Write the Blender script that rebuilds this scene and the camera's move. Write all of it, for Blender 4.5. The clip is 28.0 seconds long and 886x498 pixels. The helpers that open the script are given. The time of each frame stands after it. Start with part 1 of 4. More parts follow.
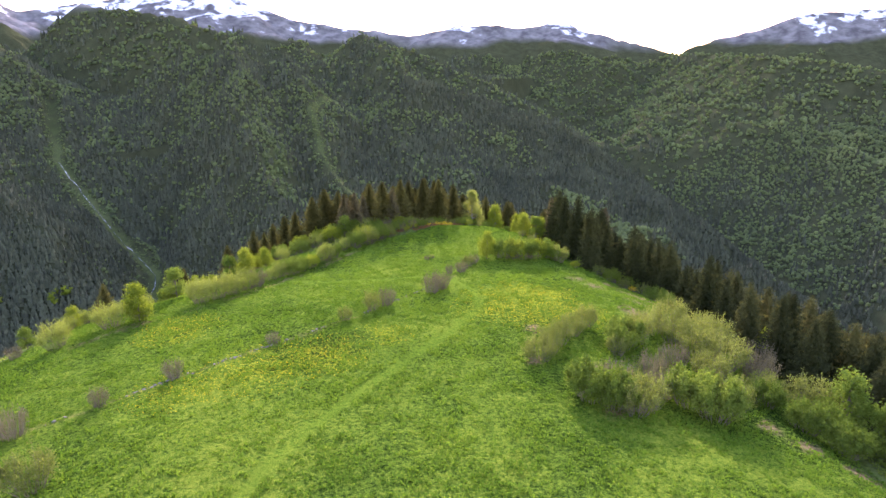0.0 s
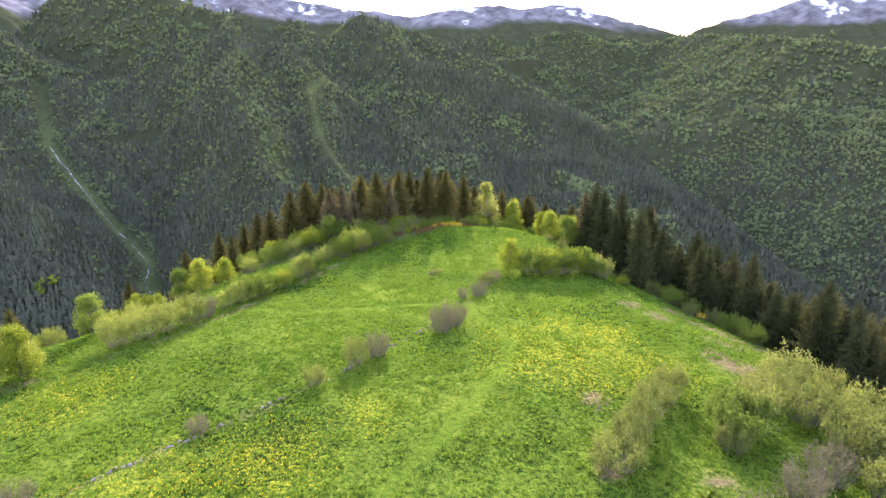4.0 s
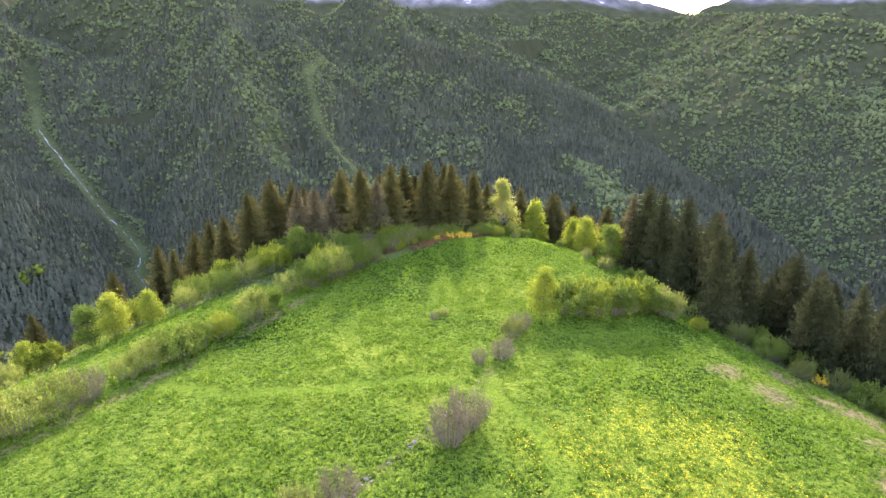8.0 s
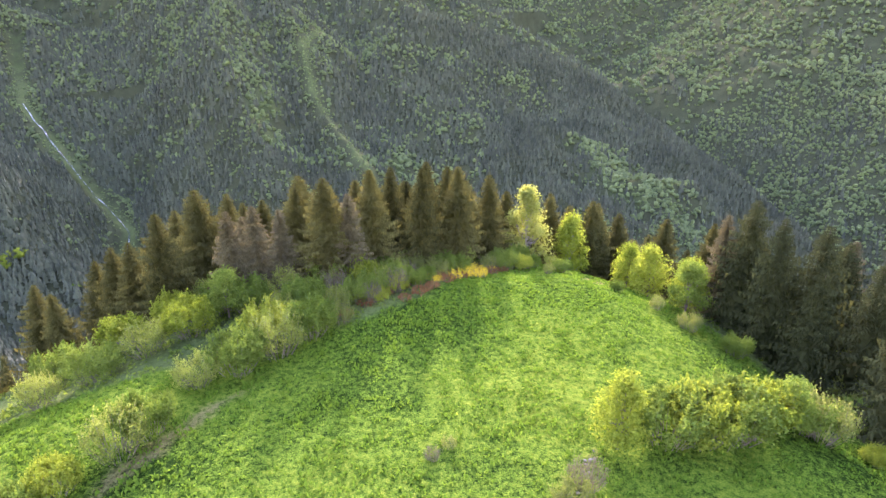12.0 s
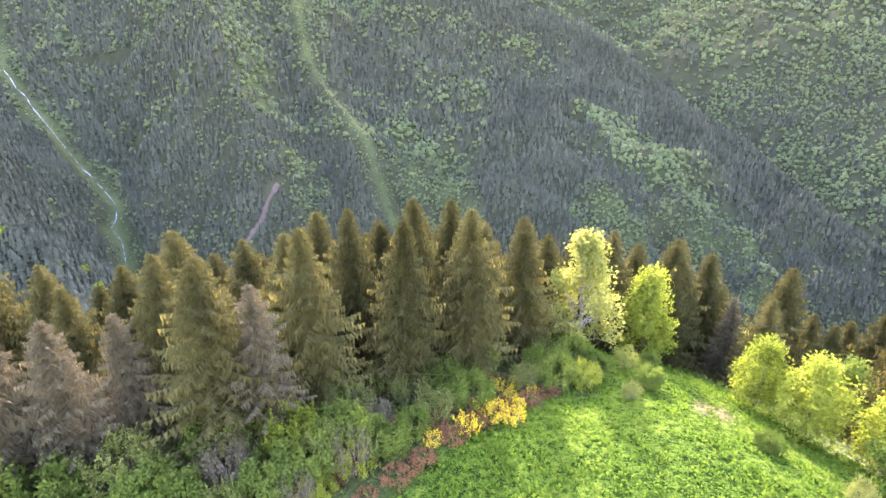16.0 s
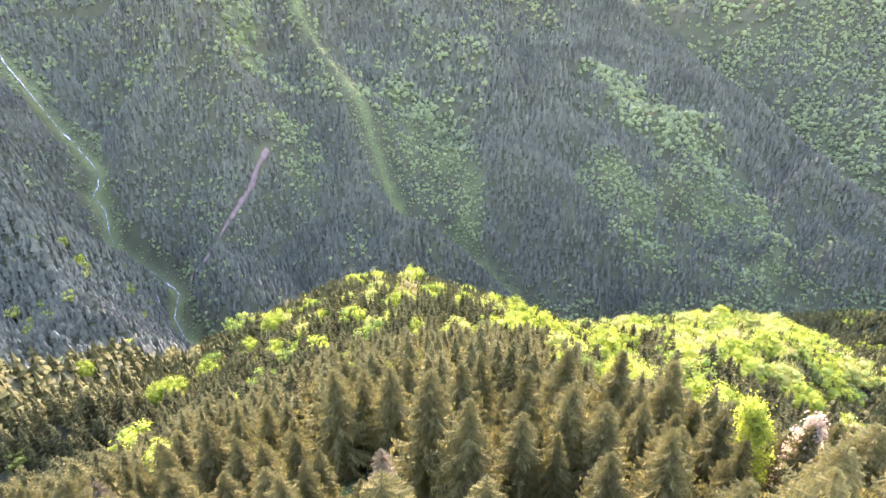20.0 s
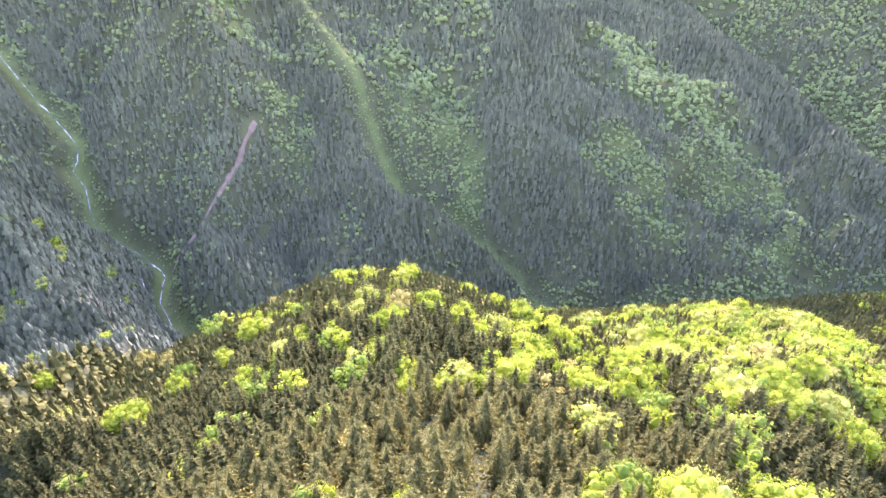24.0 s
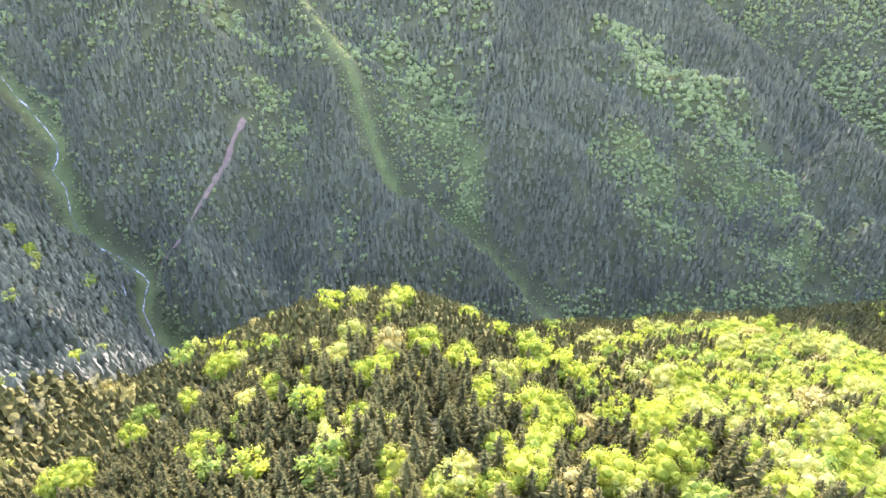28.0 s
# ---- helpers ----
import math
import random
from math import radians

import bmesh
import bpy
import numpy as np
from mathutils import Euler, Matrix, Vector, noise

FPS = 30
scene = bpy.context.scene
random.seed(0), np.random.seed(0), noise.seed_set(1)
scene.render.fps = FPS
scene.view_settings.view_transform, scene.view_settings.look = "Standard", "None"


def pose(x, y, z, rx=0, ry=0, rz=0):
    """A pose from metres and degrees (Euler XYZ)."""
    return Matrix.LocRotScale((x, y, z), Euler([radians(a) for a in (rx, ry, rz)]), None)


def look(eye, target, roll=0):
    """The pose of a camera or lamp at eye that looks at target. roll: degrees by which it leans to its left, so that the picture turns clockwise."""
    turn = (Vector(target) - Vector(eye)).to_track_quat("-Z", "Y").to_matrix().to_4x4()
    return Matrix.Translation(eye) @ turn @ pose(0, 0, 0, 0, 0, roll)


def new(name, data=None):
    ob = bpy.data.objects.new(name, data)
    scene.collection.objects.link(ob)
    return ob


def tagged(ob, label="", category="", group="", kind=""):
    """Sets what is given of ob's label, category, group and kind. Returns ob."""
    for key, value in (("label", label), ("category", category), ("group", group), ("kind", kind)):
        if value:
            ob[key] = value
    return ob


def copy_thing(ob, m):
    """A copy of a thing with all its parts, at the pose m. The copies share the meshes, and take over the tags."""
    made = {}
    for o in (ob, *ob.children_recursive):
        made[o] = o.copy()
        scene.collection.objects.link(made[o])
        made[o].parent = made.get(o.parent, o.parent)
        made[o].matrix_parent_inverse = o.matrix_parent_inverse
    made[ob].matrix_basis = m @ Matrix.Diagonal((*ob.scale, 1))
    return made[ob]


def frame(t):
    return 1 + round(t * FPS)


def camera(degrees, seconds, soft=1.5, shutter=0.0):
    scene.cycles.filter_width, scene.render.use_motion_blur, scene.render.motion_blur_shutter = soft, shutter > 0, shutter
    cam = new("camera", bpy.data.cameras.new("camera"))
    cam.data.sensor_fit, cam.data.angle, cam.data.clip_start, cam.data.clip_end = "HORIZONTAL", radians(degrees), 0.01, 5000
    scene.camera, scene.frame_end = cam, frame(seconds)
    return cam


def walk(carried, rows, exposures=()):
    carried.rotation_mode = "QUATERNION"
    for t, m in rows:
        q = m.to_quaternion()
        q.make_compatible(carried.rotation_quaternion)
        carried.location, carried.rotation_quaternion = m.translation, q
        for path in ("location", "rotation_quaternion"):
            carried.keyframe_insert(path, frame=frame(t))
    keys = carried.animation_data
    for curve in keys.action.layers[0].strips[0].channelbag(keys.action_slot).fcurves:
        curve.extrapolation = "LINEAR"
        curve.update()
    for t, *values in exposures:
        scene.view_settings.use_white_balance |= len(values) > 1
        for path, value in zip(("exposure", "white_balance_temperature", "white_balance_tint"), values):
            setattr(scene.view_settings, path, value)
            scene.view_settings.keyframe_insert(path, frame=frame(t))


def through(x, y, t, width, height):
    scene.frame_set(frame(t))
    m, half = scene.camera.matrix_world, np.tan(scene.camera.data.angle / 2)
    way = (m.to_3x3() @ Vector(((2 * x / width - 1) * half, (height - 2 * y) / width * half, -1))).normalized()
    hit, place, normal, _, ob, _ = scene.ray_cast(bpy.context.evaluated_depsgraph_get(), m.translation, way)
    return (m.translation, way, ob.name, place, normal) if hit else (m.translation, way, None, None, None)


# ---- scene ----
cam = camera(76.0, 28.0)
PATH = [
    (0, (0.00, 0.00, 60.00), (0.07, 96.89, 35.26), -0.23),
    (1, (-1.02, 12.82, 59.07), (-1.14, 109.53, 33.62), -0.20),
    (2, (-1.74, 25.34, 58.02), (-1.87, 121.87, 31.91), -0.12),
    (3, (-2.25, 37.68, 56.95), (-2.38, 134.03, 30.19), -0.11),
    (4, (-2.64, 49.96, 55.92), (-2.81, 146.13, 28.51), -0.15),
    (5, (-2.94, 62.26, 54.96), (-3.19, 158.24, 26.89), -0.20),
    (6, (-3.20, 74.67, 54.08), (-3.54, 170.44, 25.32), -0.23),
    (7, (-3.45, 87.23, 53.28), (-3.84, 182.78, 23.77), -0.23),
    (8, (-3.68, 100.00, 52.53), (-4.12, 195.30, 22.23), -0.19),
    (9, (-3.90, 112.98, 51.82), (-4.35, 208.00, 20.66), -0.13),
    (10, (-4.12, 126.21, 51.12), (-4.57, 220.92, 19.03), -0.07),
    (11, (-4.31, 139.68, 50.43), (-4.76, 234.03, 17.31), -0.02),
    (12, (-4.48, 153.38, 49.73), (-4.95, 247.34, 15.49), 0.01),
    (13, (-4.61, 167.30, 49.01), (-5.12, 260.81, 13.56), 0.03),
    (14, (-4.69, 181.43, 48.27), (-5.26, 274.43, 11.53), 0.03),
    (15, (-4.73, 195.73, 47.54), (-5.35, 288.17, 9.39), 0.02),
    (16, (-4.71, 210.18, 46.81), (-5.38, 301.98, 7.18), 0.02),
    (17, (-4.64, 224.74, 46.11), (-5.33, 315.85, 4.91), 0.03),
    (18, (-4.52, 239.38, 45.46), (-5.18, 329.74, 2.63), 0.04),
    (19, (-4.35, 254.06, 44.86), (-4.96, 343.62, 0.37), 0.06),
    (20, (-4.15, 268.77, 44.32), (-4.67, 357.49, -1.81), 0.09),
    (21, (-3.92, 283.46, 43.81), (-4.35, 371.35, -3.88), 0.12),
    (22, (-3.66, 298.12, 43.31), (-4.03, 385.22, -5.81), 0.15),
    (23, (-3.39, 312.73, 42.74), (-3.73, 399.13, -7.61), 0.17),
    (24, (-3.11, 327.28, 41.98), (-3.45, 413.12, -9.31), 0.19),
    (25, (-2.82, 341.77, 40.89), (-3.16, 427.22, -11.05), 0.20),
    (26, (-2.49, 356.20, 39.22), (-2.83, 441.45, -13.06), 0.21),
    (27, (-2.11, 370.60, 36.69), (-2.42, 455.79, -15.68), 0.24),
    (28, (-1.64, 385.00, 32.92), (-1.95, 470.19, -19.45), 0.35),
]
EXPOSURES = [(0, 2.22, 5700, 50), (3.5, 2.52, 5700, 51), (8, 2.75, 5650, 53), (12, 3.08, 5600, 56), (15, 3.45, 5600, 59), (18, 3.88, 5600, 61), (21, 3.95, 5600, 62), (28, 3.88, 5650, 53)]
walk(cam, [(t, look(eye, target, roll)) for t, eye, target, roll in PATH], EXPOSURES)


# ---- sky, sun and exposure ----
SUN_HEIGHT, SUN_TURN = radians(25), radians(-1)  # straight ahead of the camera
world = bpy.data.worlds.new("sky")
scene.world = world
world.use_nodes = True
sky = world.node_tree.nodes.new("ShaderNodeTexSky")
sky.sky_type, sky.sun_disc = "NISHITA", False
sky.sun_elevation, sky.sun_rotation = SUN_HEIGHT, SUN_TURN
sky.altitude, sky.air_density, sky.dust_density, sky.ozone_density = 1500, 2.5, 7.0, 1.6
background = world.node_tree.nodes["Background"]
background.inputs["Strength"].default_value = 0.15
world.node_tree.links.new(sky.outputs["Color"], background.inputs["Color"])
sun = new("sun", bpy.data.lights.new("sun", "SUN"))
sun.data.energy, sun.data.angle, sun.data.color = 2.0, radians(0.6), (1.0, 0.93, 0.8)
way = Vector((math.sin(SUN_TURN) * math.cos(SUN_HEIGHT), math.cos(SUN_TURN) * math.cos(SUN_HEIGHT), math.sin(SUN_HEIGHT)))
sun.matrix_world = look(way * 800, (0, 0, 0))


# ---- materials ----
def nodes_of(name):
    m = bpy.data.materials.new(name)
    m.use_nodes = True
    t = m.node_tree
    t.nodes.clear()
    out = t.nodes.new("ShaderNodeOutputMaterial")
    return m, t, out


def node(t, kind, links=(), **values):
    """A node with its inputs set by name, and links given as (input, socket)."""
    n = t.nodes.new("ShaderNode" + kind)
    for key, value in values.items():
        n.inputs[key.replace("_", " ")].default_value = value
    for key, socket in links:
        t.links.new(socket, n.inputs[key])
    return n


def noise_at(t, scale, detail=3.0, rough=0.6, where=None):
    n = node(t, "TexNoise", Scale=scale, Detail=detail, Roughness=rough)
    if where is None:
        where = node(t, "NewGeometry").outputs["Position"]
    t.links.new(where, n.inputs["Vector"])
    return n.outputs["Fac"]


def ramp(t, fac, *stops):
    n = t.nodes.new("ShaderNodeValToRGB")
    e = n.color_ramp.elements
    while len(e) < len(stops):
        e.new(0.5)
    for k, (at, colour) in zip(e, stops):
        k.position, k.color = at, (*colour, 1)
    t.links.new(fac, n.inputs["Fac"])
    return n.outputs["Color"]


def blend(t, fac, a, b, how="MIX"):
    n = t.nodes.new("ShaderNodeMix")
    n.data_type, n.blend_type = "RGBA", how
    for socket, value in ((n.inputs["Factor"], fac), (n.inputs["A"], a), (n.inputs["B"], b)):
        if isinstance(value, (int, float)):
            socket.default_value = value
        elif isinstance(value, tuple):
            socket.default_value = (*value, 1)
        else:
            t.links.new(value, socket)
    return n.outputs["Result"]


def sums(t, how, a, b, c=None):
    n = t.nodes.new("ShaderNodeMath")
    n.operation = how
    for socket, value in zip(n.inputs, (a, b, c)):
        if value is None:
            continue
        if isinstance(value, (int, float)):
            socket.default_value = value
        else:
            t.links.new(value, socket)
    return n.outputs[0]


def leaves(name, dark, mid, light, through=0.45, glow=None, island=True, patch=0.05, gloss=0.0, haze_sheen=0.0):
    """Foliage: each leaf clump has its own tint, and daylight passes through it."""
    m, t, out = nodes_of(name)
    info = node(t, "ObjectInfo").outputs["Random"]
    one = node(t, "NewGeometry").outputs["Random Per Island"] if island else info
    wide = noise_at(t, patch, 2.0)
    mix = sums(t, "ADD", sums(t, "MULTIPLY", one, 0.42), sums(t, "MULTIPLY", info, 0.3))
    mix = sums(t, "ADD", mix, sums(t, "MULTIPLY", sums(t, "SUBTRACT", wide, 0.37), 0.9))
    colour = ramp(t, mix, (0.05, dark), (0.45, mid), (0.95, light))
    fine = noise_at(t, 2.5, 2.0)
    colour = blend(t, sums(t, "MULTIPLY", fine, 0.35), colour, dark)
    back = blend(t, 1.0, colour, glow or (1.6, 1.6, 0.7), "MULTIPLY")
    face = node(t, "BsdfPrincipled", [("Base Color", colour)], Roughness=0.6)
    face.inputs["Specular IOR Level"].default_value = gloss
    # faint sheen on distant trees stands in for a veil of haze
    face.inputs["Sheen Weight"].default_value, face.inputs["Sheen Roughness"].default_value = haze_sheen, 0.7
    shine = node(t, "BsdfTranslucent", [("Color", back)])
    both = node(t, "MixShader", [(1, face.outputs[0]), (2, shine.outputs[0])], Fac=through)
    t.links.new(both.outputs[0], out.inputs["Surface"])
    return m


def plain(name, a, b, scale, rough=0.85, bump=0.3, deep=0.05, extra=None):
    """Bark, stone or earth: two tones by noise at two sizes, and relief."""
    m, t, out = nodes_of(name)
    big, small = noise_at(t, scale, 3.0), noise_at(t, scale * 7, 4.0)
    colour = ramp(t, sums(t, "ADD", sums(t, "MULTIPLY", big, 0.6), sums(t, "MULTIPLY", small, 0.4)), (0.35, a), (0.65, b))
    info = node(t, "ObjectInfo").outputs["Random"]
    colour = blend(t, sums(t, "MULTIPLY", info, 0.35), colour, extra or a)
    lift = node(t, "Bump", [("Height", small)], Strength=bump, Distance=deep)
    face = node(t, "BsdfPrincipled", [("Base Color", colour), ("Normal", lift.outputs[0])], Roughness=rough)
    face.inputs["Specular IOR Level"].default_value = 0.2
    t.links.new(face.outputs[0], out.inputs["Surface"])
    return m


NEEDLES = leaves("spruce_needles", (0.037, 0.039, 0.013), (0.09, 0.091, 0.028), (0.155, 0.15, 0.045), 0.3, (1.3, 1.15, 0.6))
NEEDLES_DARK = leaves("dark_spruce_needles", (0.024, 0.03, 0.012), (0.06, 0.068, 0.024), (0.115, 0.12, 0.042), 0.25, (1.25, 1.15, 0.65))
# olive needles, their light tones raised to paint in sunlit tips
NEEDLES_SUNNY = leaves("sunlit_olive_needles", (0.046, 0.047, 0.015), (0.118, 0.115, 0.034), (0.205, 0.193, 0.058), 0.32, (1.3, 1.2, 0.6))
NEEDLES_BROWN = leaves("browned_needles", (0.065, 0.06, 0.03), (0.145, 0.13, 0.064), (0.25, 0.22, 0.115), 0.3, (1.3, 1.15, 0.7))
LEAF_COPPER = leaves("copper_budding_leaves", (0.17, 0.165, 0.05), (0.28, 0.265, 0.08), (0.4, 0.37, 0.13), 0.4, (1.3, 1.2, 0.7))
# distant needles: haze is put into the colour, paler and greyer
NEEDLES_HAZED = leaves("hazed_spruce_needles", (0.046, 0.053, 0.028), (0.098, 0.11, 0.058), (0.165, 0.182, 0.098), 0.28, (1.2, 1.2, 0.9), patch=0.008, haze_sheen=0.1)
LEAF_BRIGHT = leaves("young_beech_leaves", (0.1, 0.138, 0.016), (0.21, 0.265, 0.03), (0.36, 0.39, 0.06), 0.45, (1.55, 1.55, 0.5))
LEAF_PALE = leaves("pale_spring_leaves", (0.13, 0.165, 0.03), (0.26, 0.29, 0.065), (0.42, 0.42, 0.14), 0.45, (1.4, 1.4, 0.6))
LEAF_MID = leaves("spring_green_leaves", (0.06, 0.1, 0.018), (0.135, 0.195, 0.03), (0.24, 0.3, 0.055), 0.38, (1.5, 1.5, 0.6))
# distant crowns lightened in their colour, with sheen, to imitate haze
LEAF_HAZED = leaves("hazed_broadleaf_crowns", (0.082, 0.106, 0.043), (0.155, 0.198, 0.07), (0.25, 0.305, 0.105), 0.45, (1.55, 1.55, 0.9), patch=0.01, haze_sheen=0.1)
LEAF_PINK = leaves("flushing_pink_leaves", (0.24, 0.2, 0.12), (0.38, 0.32, 0.2), (0.52, 0.45, 0.31), 0.4, (1.3, 1.15, 0.85))
LEAF_GREY = leaves("budding_grey_green_leaves", (0.095, 0.12, 0.03), (0.185, 0.22, 0.05), (0.31, 0.335, 0.09), 0.42, (1.4, 1.4, 0.7))
LEAF_HAZEL = leaves("young_hazel_leaves", (0.115, 0.15, 0.032), (0.225, 0.27, 0.056), (0.36, 0.395, 0.1), 0.46, (1.45, 1.45, 0.65))
LEAF_RED = leaves("budding_brown_twigs", (0.1, 0.088, 0.046), (0.17, 0.152, 0.076), (0.25, 0.225, 0.11), 0.3, (1.2, 1.15, 0.8))
LEAF_RUST = leaves("dead_bracken", (0.12, 0.06, 0.025), (0.22, 0.115, 0.045), (0.33, 0.2, 0.08), 0.3, (1.2, 1.0, 0.7))
FLOWER = leaves("yellow_broom_flowers", (0.6, 0.45, 0.01), (0.75, 0.58, 0.01), (0.8, 0.68, 0.04), 0.35, (1.1, 1.0, 0.3))
GRASS = leaves("meadow_herbs", (0.065, 0.13, 0.014), (0.13, 0.215, 0.02), (0.205, 0.29, 0.03), 0.38, (1.5, 1.5, 0.6), patch=0.03)
BARK = plain("bark", (0.09, 0.07, 0.055), (0.2, 0.16, 0.13), 1.4, 0.9, 0.6, 0.03)
BARK_PALE = plain("pale_bark", (0.16, 0.14, 0.115), (0.33, 0.3, 0.26), 1.6, 0.8, 0.4, 0.02, (0.2, 0.17, 0.14))
TWIG = plain("twigs", (0.12, 0.1, 0.065), (0.25, 0.215, 0.145), 3.0, 0.9, 0.2, 0.01)
STONE = plain("field_stone", (0.1, 0.092, 0.066), (0.25, 0.228, 0.175), 2.2, 0.9, 0.5, 0.03, (0.16, 0.15, 0.09))
ROAD = plain("valley_road", (0.3, 0.29, 0.27), (0.42, 0.4, 0.37), 0.3, 0.9)
SCREE = plain("scree", (0.075, 0.056, 0.038), (0.16, 0.118, 0.08), 0.08, 0.95, 0.5, 0.5)


def ground_material():
    """Meadow, bare earth, worn tracks, forest floor, rock and snow, told apart by masks on the sheet."""
    m, t, out = nodes_of("ground_cover")
    mask = node(t, "Attribute")
    mask.attribute_name = "cover"
    split = node(t, "SeparateColor", [("Color", mask.outputs["Color"])])
    meadow, track, earth = (split.outputs[k] for k in range(3))
    more = node(t, "Attribute")
    more.attribute_name = "cover_two"
    split = node(t, "SeparateColor", [("Color", more.outputs["Color"])])
    yellow, snow, green = (split.outputs[k] for k in range(3))
    wide, tuft, fine = noise_at(t, 0.035, 3.0), noise_at(t, 1.3, 3.0), noise_at(t, 5.5, 4.0)
    both = sums(t, "ADD", sums(t, "MULTIPLY", wide, 0.35), sums(t, "ADD", sums(t, "MULTIPLY", tuft, 0.4), sums(t, "MULTIPLY", fine, 0.45)))
    # darkest stop paints the small shadows between tufts into the grass
    grass = ramp(t, both, (0.5, (0.018, 0.04, 0.007)), (0.6, (0.09, 0.16, 0.014)), (0.72, (0.195, 0.25, 0.024)))
    specks = sums(t, "MULTIPLY", yellow, ramp(t, sums(t, "ADD", sums(t, "MULTIPLY", fine, 0.6), sums(t, "MULTIPLY", tuft, 0.4)), (0.5, (0, 0, 0)), (0.62, (1, 1, 1))))
    grass = blend(t, sums(t, "MULTIPLY", specks, 0.8), grass, (0.42, 0.42, 0.01))
    worn = ramp(t, fine, (0.3, (0.085, 0.16, 0.011)), (0.7, (0.135, 0.225, 0.017)))
    grass = blend(t, sums(t, "MULTIPLY", track, 0.5), grass, worn)
    soil = ramp(t, sums(t, "ADD", sums(t, "MULTIPLY", tuft, 0.5), sums(t, "MULTIPLY", fine, 0.5)), (0.35, (0.135, 0.102, 0.045)), (0.65, (0.27, 0.218, 0.1)))
    some = sums(t, "MULTIPLY", earth, ramp(t, sums(t, "ADD", tuft, sums(t, "MULTIPLY", earth, 0.35)), (0.5, (0, 0, 0)), (0.75, (1, 1, 1))))
    grass = blend(t, some, grass, soil)
    floor = ramp(t, sums(t, "ADD", sums(t, "MULTIPLY", noise_at(t, 0.02, 4.0), 0.5), sums(t, "MULTIPLY", tuft, 0.5)), (0.35, (0.032, 0.036, 0.017)), (0.65, (0.075, 0.082, 0.036)))
    herb = ramp(t, sums(t, "ADD", sums(t, "MULTIPLY", noise_at(t, 0.05, 4.0), 0.6), sums(t, "MULTIPLY", tuft, 0.4)), (0.35, (0.06, 0.09, 0.026)), (0.65, (0.155, 0.2, 0.05)))
    floor = blend(t, green, floor, herb)
    rock = ramp(t, noise_at(t, 0.012, 5.0), (0.35, (0.1, 0.095, 0.09)), (0.65, (0.24, 0.23, 0.21)))
    white = ramp(t, sums(t, "ADD", sums(t, "MULTIPLY", noise_at(t, 0.006, 6.0, 0.65), 0.8), sums(t, "MULTIPLY", snow, 0.2)), (0.55, (0, 0, 0)), (0.6, (1, 1, 1)))
    high = blend(t, white, rock, (0.82, 0.84, 0.88))
    floor = blend(t, ramp(t, snow, (0.04, (0, 0, 0)), (0.2, (1, 1, 1))), floor, high)
    colour = blend(t, meadow, floor, grass)
    rise = sums(t, "ADD", tuft, sums(t, "MULTIPLY", fine, 0.5))
    lift = node(t, "Bump", [("Height", rise)], Strength=1.0, Distance=0.8)
    face = node(t, "BsdfPrincipled", [("Base Color", colour), ("Normal", lift.outputs[0])], Roughness=0.9)
    face.inputs["Specular IOR Level"].default_value = 0.0
    shine = node(t, "BsdfTranslucent", [("Color", blend(t, 1.0, colour, (1.3, 1.3, 0.6), "MULTIPLY"))])
    mixed = node(t, "MixShader", [(0, sums(t, "MULTIPLY", meadow, 0.12)), (1, face.outputs[0]), (2, shine.outputs[0])])
    t.links.new(mixed.outputs[0], out.inputs["Surface"])
    return m


def water_material():
    m, t, out = nodes_of("white_water")
    foam = ramp(t, sums(t, "ADD", sums(t, "MULTIPLY", noise_at(t, 0.6, 4.0), 0.5), sums(t, "MULTIPLY", noise_at(t, 0.045, 3.0), 0.5)), (0.48, (0.05, 0.065, 0.045)), (0.53, (0.34, 0.35, 0.33)), (0.6, (0.68, 0.7, 0.69)))
    face = node(t, "BsdfPrincipled", [("Base Color", foam)], Roughness=0.25)
    t.links.new(face.outputs[0], out.inputs["Surface"])
    return m


GROUND, WATER = ground_material(), water_material()


# ---- the lie of the land ----
def lattice(ix, iy, seed):
    """A random value between 0 and 1 for each whole place."""
    h = (ix.astype(np.int64) * 374761393 + iy.astype(np.int64) * 668265263 + seed * 974634777) & 0xFFFFFFFF
    h = ((h ^ (h >> 13)) * 1274126177) & 0xFFFFFFFF
    return ((h ^ (h >> 16)) & 0xFFFFFF) / float(0xFFFFFF)


def wobble(x, y, size, seed=0):
    """Smooth noise between -1 and 1 with bumps of that size."""
    x, y = np.asarray(x, float) / size, np.asarray(y, float) / size
    ix, iy = np.floor(x), np.floor(y)
    u, v = x - ix, y - iy
    u, v = u * u * (3 - 2 * u), v * v * (3 - 2 * v)
    a, b = lattice(ix, iy, seed), lattice(ix + 1, iy, seed)
    c, d = lattice(ix, iy + 1, seed), lattice(ix + 1, iy + 1, seed)
    return 2 * (a + (b - a) * u + (c - a) * v + (a - b - c + d) * u * v) - 1


def smooth(a, b, x):
    u = np.clip((np.asarray(x, float) - a) / (b - a), 0, 1)
    return u * u * (3 - 2 * u)


def along(x, y, line):
    """The distance to a line of points (x, y, z) and the height of its nearest place."""
    best, high = np.full(np.shape(x), 1e9), np.zeros(np.shape(x))
    for (ax, ay, az), (bx, by, bz) in zip(line, line[1:]):
        dx, dy = bx - ax, by - ay
        u = np.clip(((x - ax) * dx + (y - ay) * dy) / (dx * dx + dy * dy), 0, 1)
        far = np.hypot(x - ax - u * dx, y - ay - u * dy)
        near = far < best
        best, high = np.where(near, far, best), np.where(near, az + u * (bz - az), high)
    return best, high


